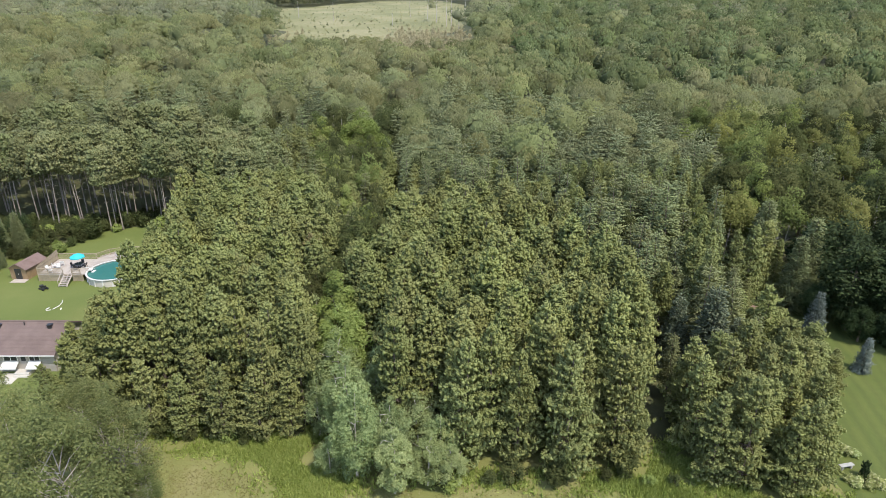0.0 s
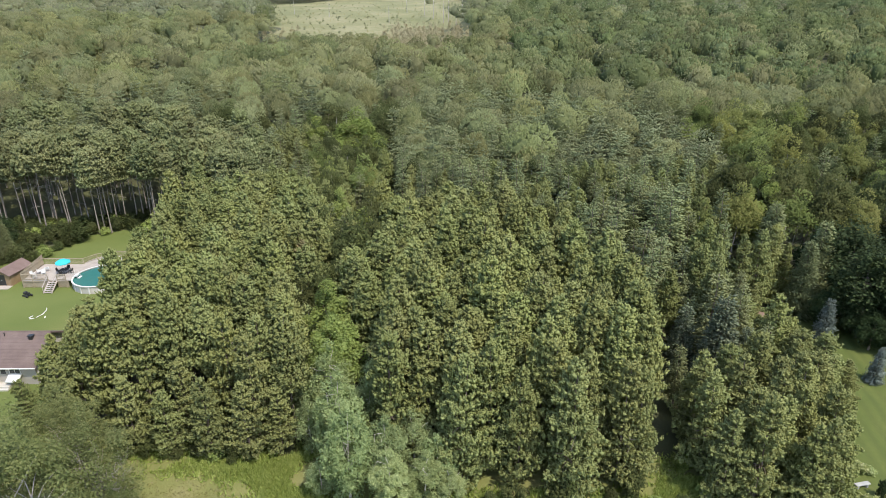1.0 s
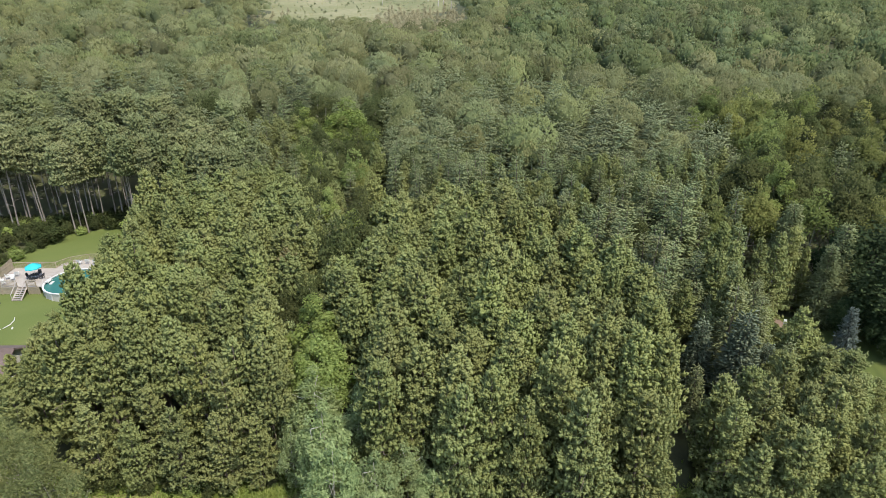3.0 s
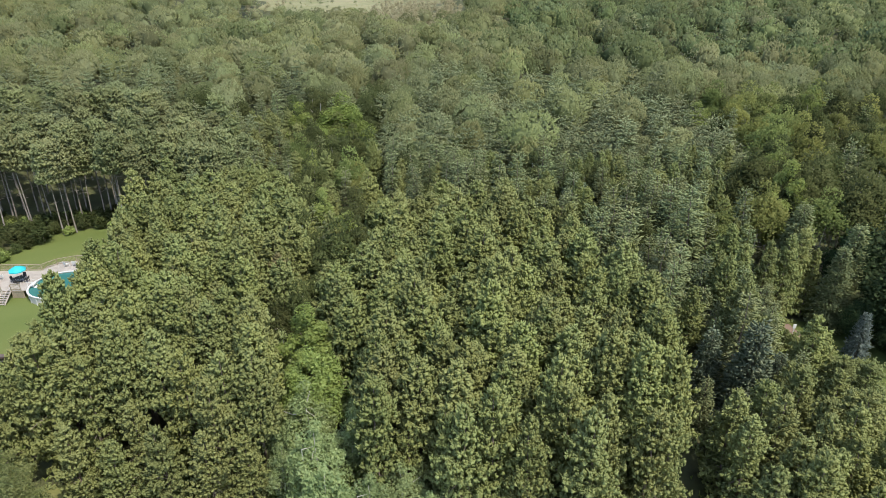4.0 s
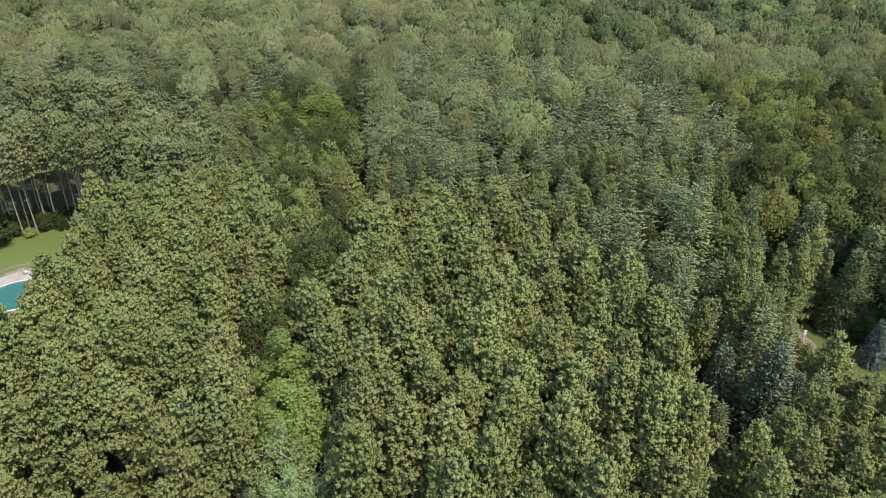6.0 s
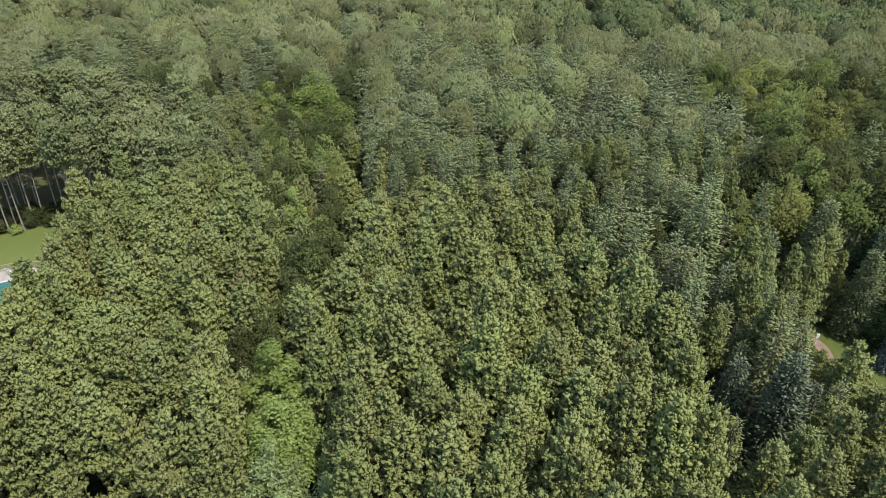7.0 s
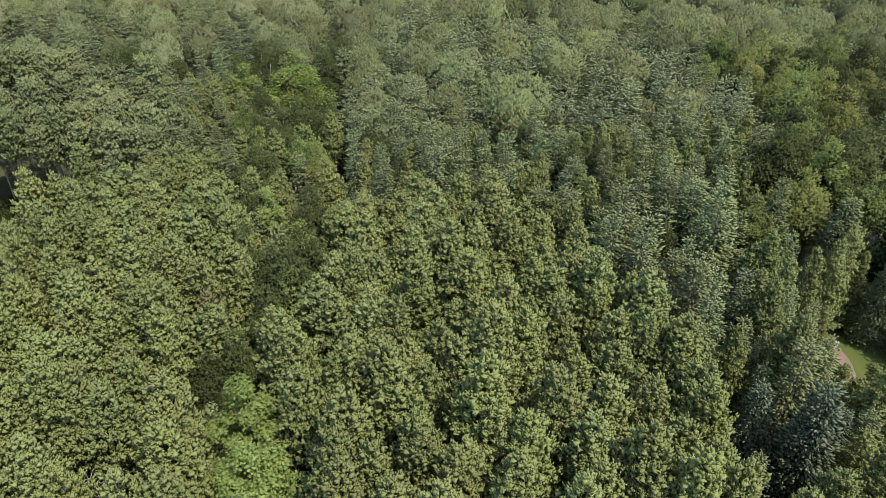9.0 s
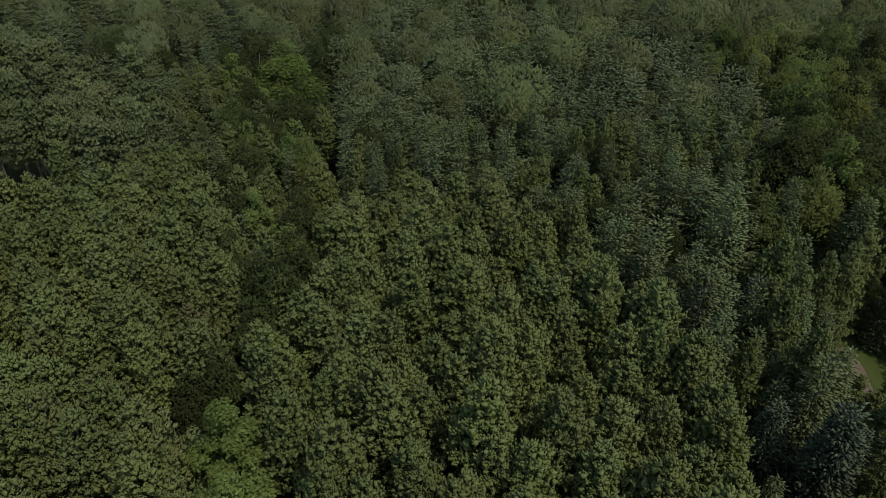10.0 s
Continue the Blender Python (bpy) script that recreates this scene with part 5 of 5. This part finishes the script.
def make_shed():
    x0, x1, y0, y1, eave, ridge = -68.6, -65.7, 91.6, 96.0, 1.95, 2.75
    mid = (x0 + x1) / 2
    shed = placed("garden_shed", "brown wooden garden shed with a reddish shingle roof", "shed", pose(-67.1, 93.8, 0, 0, 0, -9) @ Matrix.Translation((67.1, -93.8, 0)), "", "")
    for x in (x0, x1 - 0.06):
        part("side_wall", strip_boards((x, y0 + 0.07, 0), (x + 0.06, y1 - 0.07, eave), 1, 0.2, 0.012, 0.06), SHED_WOOD, shed)
    for y in (y0, y1 - 0.06):
        bm = bmesh.new()
        n = 14
        for i in range(n):
            xa, xb = x0 + (x1 - x0) * i / n, x0 + (x1 - x0) * (i + 1) / n - 0.012
            top = eave + (ridge - eave - 0.1) * (1 - abs((xa + xb) / 2 - mid) / (mid - x0))
            box(bm, (xa, y, 0), (xb, y + 0.06, top))
        part("end_wall", bm, SHED_WOOD, shed)
    for side in (-1, 1):
        bm = bmesh.new()
        edge = mid + side * (mid - x0 + 0.25)
        drop = (ridge - eave) * (abs(edge - mid)) / (mid - x0)
        courses = 12
        for k in range(courses):
            f0, f1 = k / courses, (k + 1) / courses
            xa, xb = edge + (mid - edge) * f0, edge + (mid - edge) * f1
            za, zb = ridge - drop * (1 - f0), ridge - drop * (1 - f1)
            v = [bm.verts.new(p) for p in ((xa, y0 - 0.25, za + 0.04), (xa, y1 + 0.25, za + 0.04), (xb, y1 + 0.25, zb + 0.01), (xb, y0 - 0.25, zb + 0.01), (xa, y0 - 0.25, za - 0.05), (xa, y1 + 0.25, za - 0.05), (xb, y1 + 0.25, zb - 0.06), (xb, y0 - 0.25, zb - 0.06))]
            for f in ((0, 1, 2, 3), (7, 6, 5, 4), (0, 4, 5, 1), (3, 7, 4, 0), (1, 5, 6, 2)):
                bm.faces.new([v[i] for i in f])
        bmesh.ops.recalc_face_normals(bm, faces=bm.faces)
        part("roof_slope", bm, SHED_ROOF, shed, "reddish brown shingle roof")
    door = part("door", boxes(((mid - 0.6, y0 - 0.05, 0.1), (mid + 0.6, y0 - 0.004, 1.85)), bevel=0.01), BLACK, shed, "dark shed doors")
    part("latch", boxes(((mid - 0.04, y0 - 0.08, 0.9), (mid + 0.04, y0 - 0.052, 1.05))), WHITE, door)
    ramp_ = placed("shed_ramp", "pale wooden ramp in front of the shed", "ramp", pose(0, 0, 0), "", "")
    part("boards", strip_boards((-68.3, 90.3, 0.02), (-66.0, 91.5, 0.1), 0, 0.22, 0.015, 0.06), DECKING, ramp_)


make_shed()


def make_mower(x, y):
    m = placed("ride_on_mower", "dark ride-on mower parked on the lawn", "mower", pose(x, y, 0, 0, 0, 60) @ Matrix.Diagonal((0.8, 0.8, 0.8, 1)), "", "")
    part("hood", boxes(((-0.3, 0.15, 0.35), (0.3, 0.95, 0.8)), bevel=0.08), BLACK, m)
    part("cutting_deck", boxes(((-0.55, -0.35, 0.12), (0.55, 0.35, 0.28)), bevel=0.05), BLACK, m)
    part("seat", boxes(((-0.24, -0.6, 0.55), (0.24, -0.15, 0.65)), ((-0.24, -0.68, 0.651), (0.24, -0.56, 1.0)), bevel=0.03), BLACK, m)
    part("steering_wheel", tube(bmesh.new(), [(0, 0.2, 0.75), (0, 0.05, 1.0)], [0.03, 0.17], 10), BLACK, m)
    for sx in (-1, 1):
        for wy, rad in ((-0.55, 0.27), (0.72, 0.19)):
            part("wheel", tube(bmesh.new(), [(sx * 0.34, wy, rad), (sx * 0.52, wy, rad)], [rad, rad], 14), BLACK, m)


make_mower(-61.6, 88.0)


def make_pipe():
    """A bent white pipe and scraps left on the grass."""
    p = placed("white_pipe", "bent white plastic pipe lying on the lawn", "pipe", pose(0, 0, 0), "", "")
    part("tube", tube(bmesh.new(), [(-56.6, 84.2, 0.12), (-56.2, 83.4, 0.14), (-56.1, 82.4, 0.12), (-56.5, 81.4, 0.1)], [0.06, 0.07, 0.07, 0.05], 8), WHITE, p)
    for x, y, a in ((-57.0, 81.2, 20), (-57.4, 81.7, 70), (-55.4, 81.6, 110)):
        b = placed("plastic_scrap", "pale plastic scrap lying on the grass", "scrap", pose(x, y, 0.03, 0, 0, a), "plastic scraps on the lawn", "")
        part("sheet", boxes(((-0.3, -0.1, 0), (0.3, 0.1, 0.05)), bevel=0.015), WHITE, b)


make_pipe()

# brush and bare poles on the far clearing
brush = [(x, y, rng.uniform(0.05, 0.13), rng.uniform(1.2, 2.0)) for x, y in spots(CLEARING, 13.0, 0.6)]
brush += [(x, y, rng.uniform(0.07, 0.2), rng.uniform(1.2, 2.0)) for x, y in spots(CLEARING, 8.0, 0.8) if y < 440 and rng.uniform() < 0.6]
brush += [(x, y, rng.uniform(0.35, 0.65), rng.uniform(0.9, 1.3)) for x, y in spots([(-168, 532), (-108, 566), (-66, 688), (-80, 696), (-116, 596), (-172, 552)], 5.0, 0.6)]
brush += [(x, y, rng.uniform(0.07, 0.17), rng.uniform(1.0, 1.8)) for x, y in spots([(-95, 330), (-70, 312), (0, 300), (14, 330), (8, 350), (-30, 340), (-78, 350), (-104, 380)], 5.0, 0.7)]
far_woods("clearing_bushes", "scattered low bushes on the pale clearing", HAZED_LEAF, [spray_crown(13, 0.0, 3.4, 240, 16, 1.0) for _ in range(3)], brush)
bare = [(x, y, rng.uniform(0.55, 0.9), rng.uniform(0.7, 1.0)) for x, y in spots(BARE_PATCH, 4.4, 0.6)]
bare += [(x, y, rng.uniform(0.4, 0.65), 0.9) for x, y in spots([(-98, 318), (-74, 312), (-70, 336), (-96, 346)], 6.5, 0.6)]
bare += [(x, y, rng.uniform(0.5, 0.8), 0.8) for x, y in spots([(22, 268), (44, 262), (46, 300), (26, 306)], 8.0, 0.6)]
far_woods("dead_brush", "grey leafless brush at the lower end of the clearing", GREY_BRUSH, [spray_crown(12, 0.1, 2.6, 260, 12, 0.6, 0.3) for _ in range(3)], bare)
POLE = tree_kind("bare_pole", "pale bare trunk standing at the edge of the clearing", "dead tree", "bare trunks at the clearing", [None, None], [trunk_mesh("bare_trunk", 16, 0.28, PALE_BARK, 7, 0.4, 0.95, 1.6, 0.2) for _ in range(2)])
for x, y, size in ((2, 395, 1.0), (5, 402, 1.1), (14, 430, 1.0), (-4, 420, 0.9), (-10, 440, 0.9), (-22, 455, 0.8), (9, 380, 0.8), (-30, 400, 0.6), (-70, 430, 0.7), (-95, 445, 0.7)):
    plant(POLE, x, y, size, 1.0)

# white-flowering shrub at the house's corner, garden bed by the other lawn
BLOSSOM = tree_kind("flowering_shrub", "shrub covered in white blossom beside the house", "shrub", "",
                    crown_meshes("blossom_crown", FLOWER, [leafy_crown(3.0, 0.05, 1.5, 500, 14, 0.16)]), [trunk_mesh("blossom_stem", 2.4, 0.06, BARK, 8, 0.2, 0.9, 1.0)])
plant(BLOSSOM, -45.6, 66.6, 1.0, 1.0)
HOSTA = tree_kind("hosta", "pale yellow-green leafy garden clump", "garden plant", "garden clumps by the lawn",
                  crown_meshes("hosta_leaves", HOSTA_LEAF, [leafy_crown(0.7, 0.0, 0.7, 420, 10, 0.085)]), [trunk_mesh("hosta_stem", 0.4, 0.02, BARK, 4, 0.2, 0.9, 0.3)])
for x, y, size in ((39.0, 46.6, 1.0), (39.9, 46.3, 0.9), (40.8, 46.5, 1.1), (38.5, 47.2, 0.8), (40.9, 47.3, 0.9), (40.4, 51.0, 1.1), (41.2, 50.6, 0.8), (39.9, 51.8, 0.8)):
    plant(HOSTA, x, y, size, 1.2)
CEDAR = tree_kind("arborvitae", "small dark columnar evergreen in the garden bed", "shrub", "",
                  crown_meshes("arborvitae_crown", DARK_LEAF, [pine_crown(2.2, 0.02, 0.5, 0.2, 7, 0.35, 0.45, 0.2, 3)]), [trunk_mesh("arborvitae_stem", 1.9, 0.05, BARK)])
plant(CEDAR, 40.2, 47.7, 1.1, 0.62)
bench = placed("stone_bench", "grey stone garden bench beside the flower bed", "bench", pose(39.2, 48.8, 0, 0, 0, 12), "", "")
part("seat", boxes(((-0.75, -0.22, 0.42), (0.75, 0.22, 0.5)), bevel=0.02), STONE, bench)
for x in (-0.5, 0.5):
    part("support", boxes(((x - 0.1, -0.17, 0), (x + 0.1, 0.17, 0.42)), bevel=0.02), STONE, bench)
marker = placed("sign_post", "small white sign box on a post by the path", "sign", pose(45.3, 80.2, 0), "", "")
part("post", boxes(((-0.05, -0.05, 0), (0.05, 0.05, 0.8))), WHITE, marker)
part("panel", boxes(((-0.2, -0.06, 0.8), (0.2, 0.06, 1.4)), bevel=0.015), WHITE, marker)
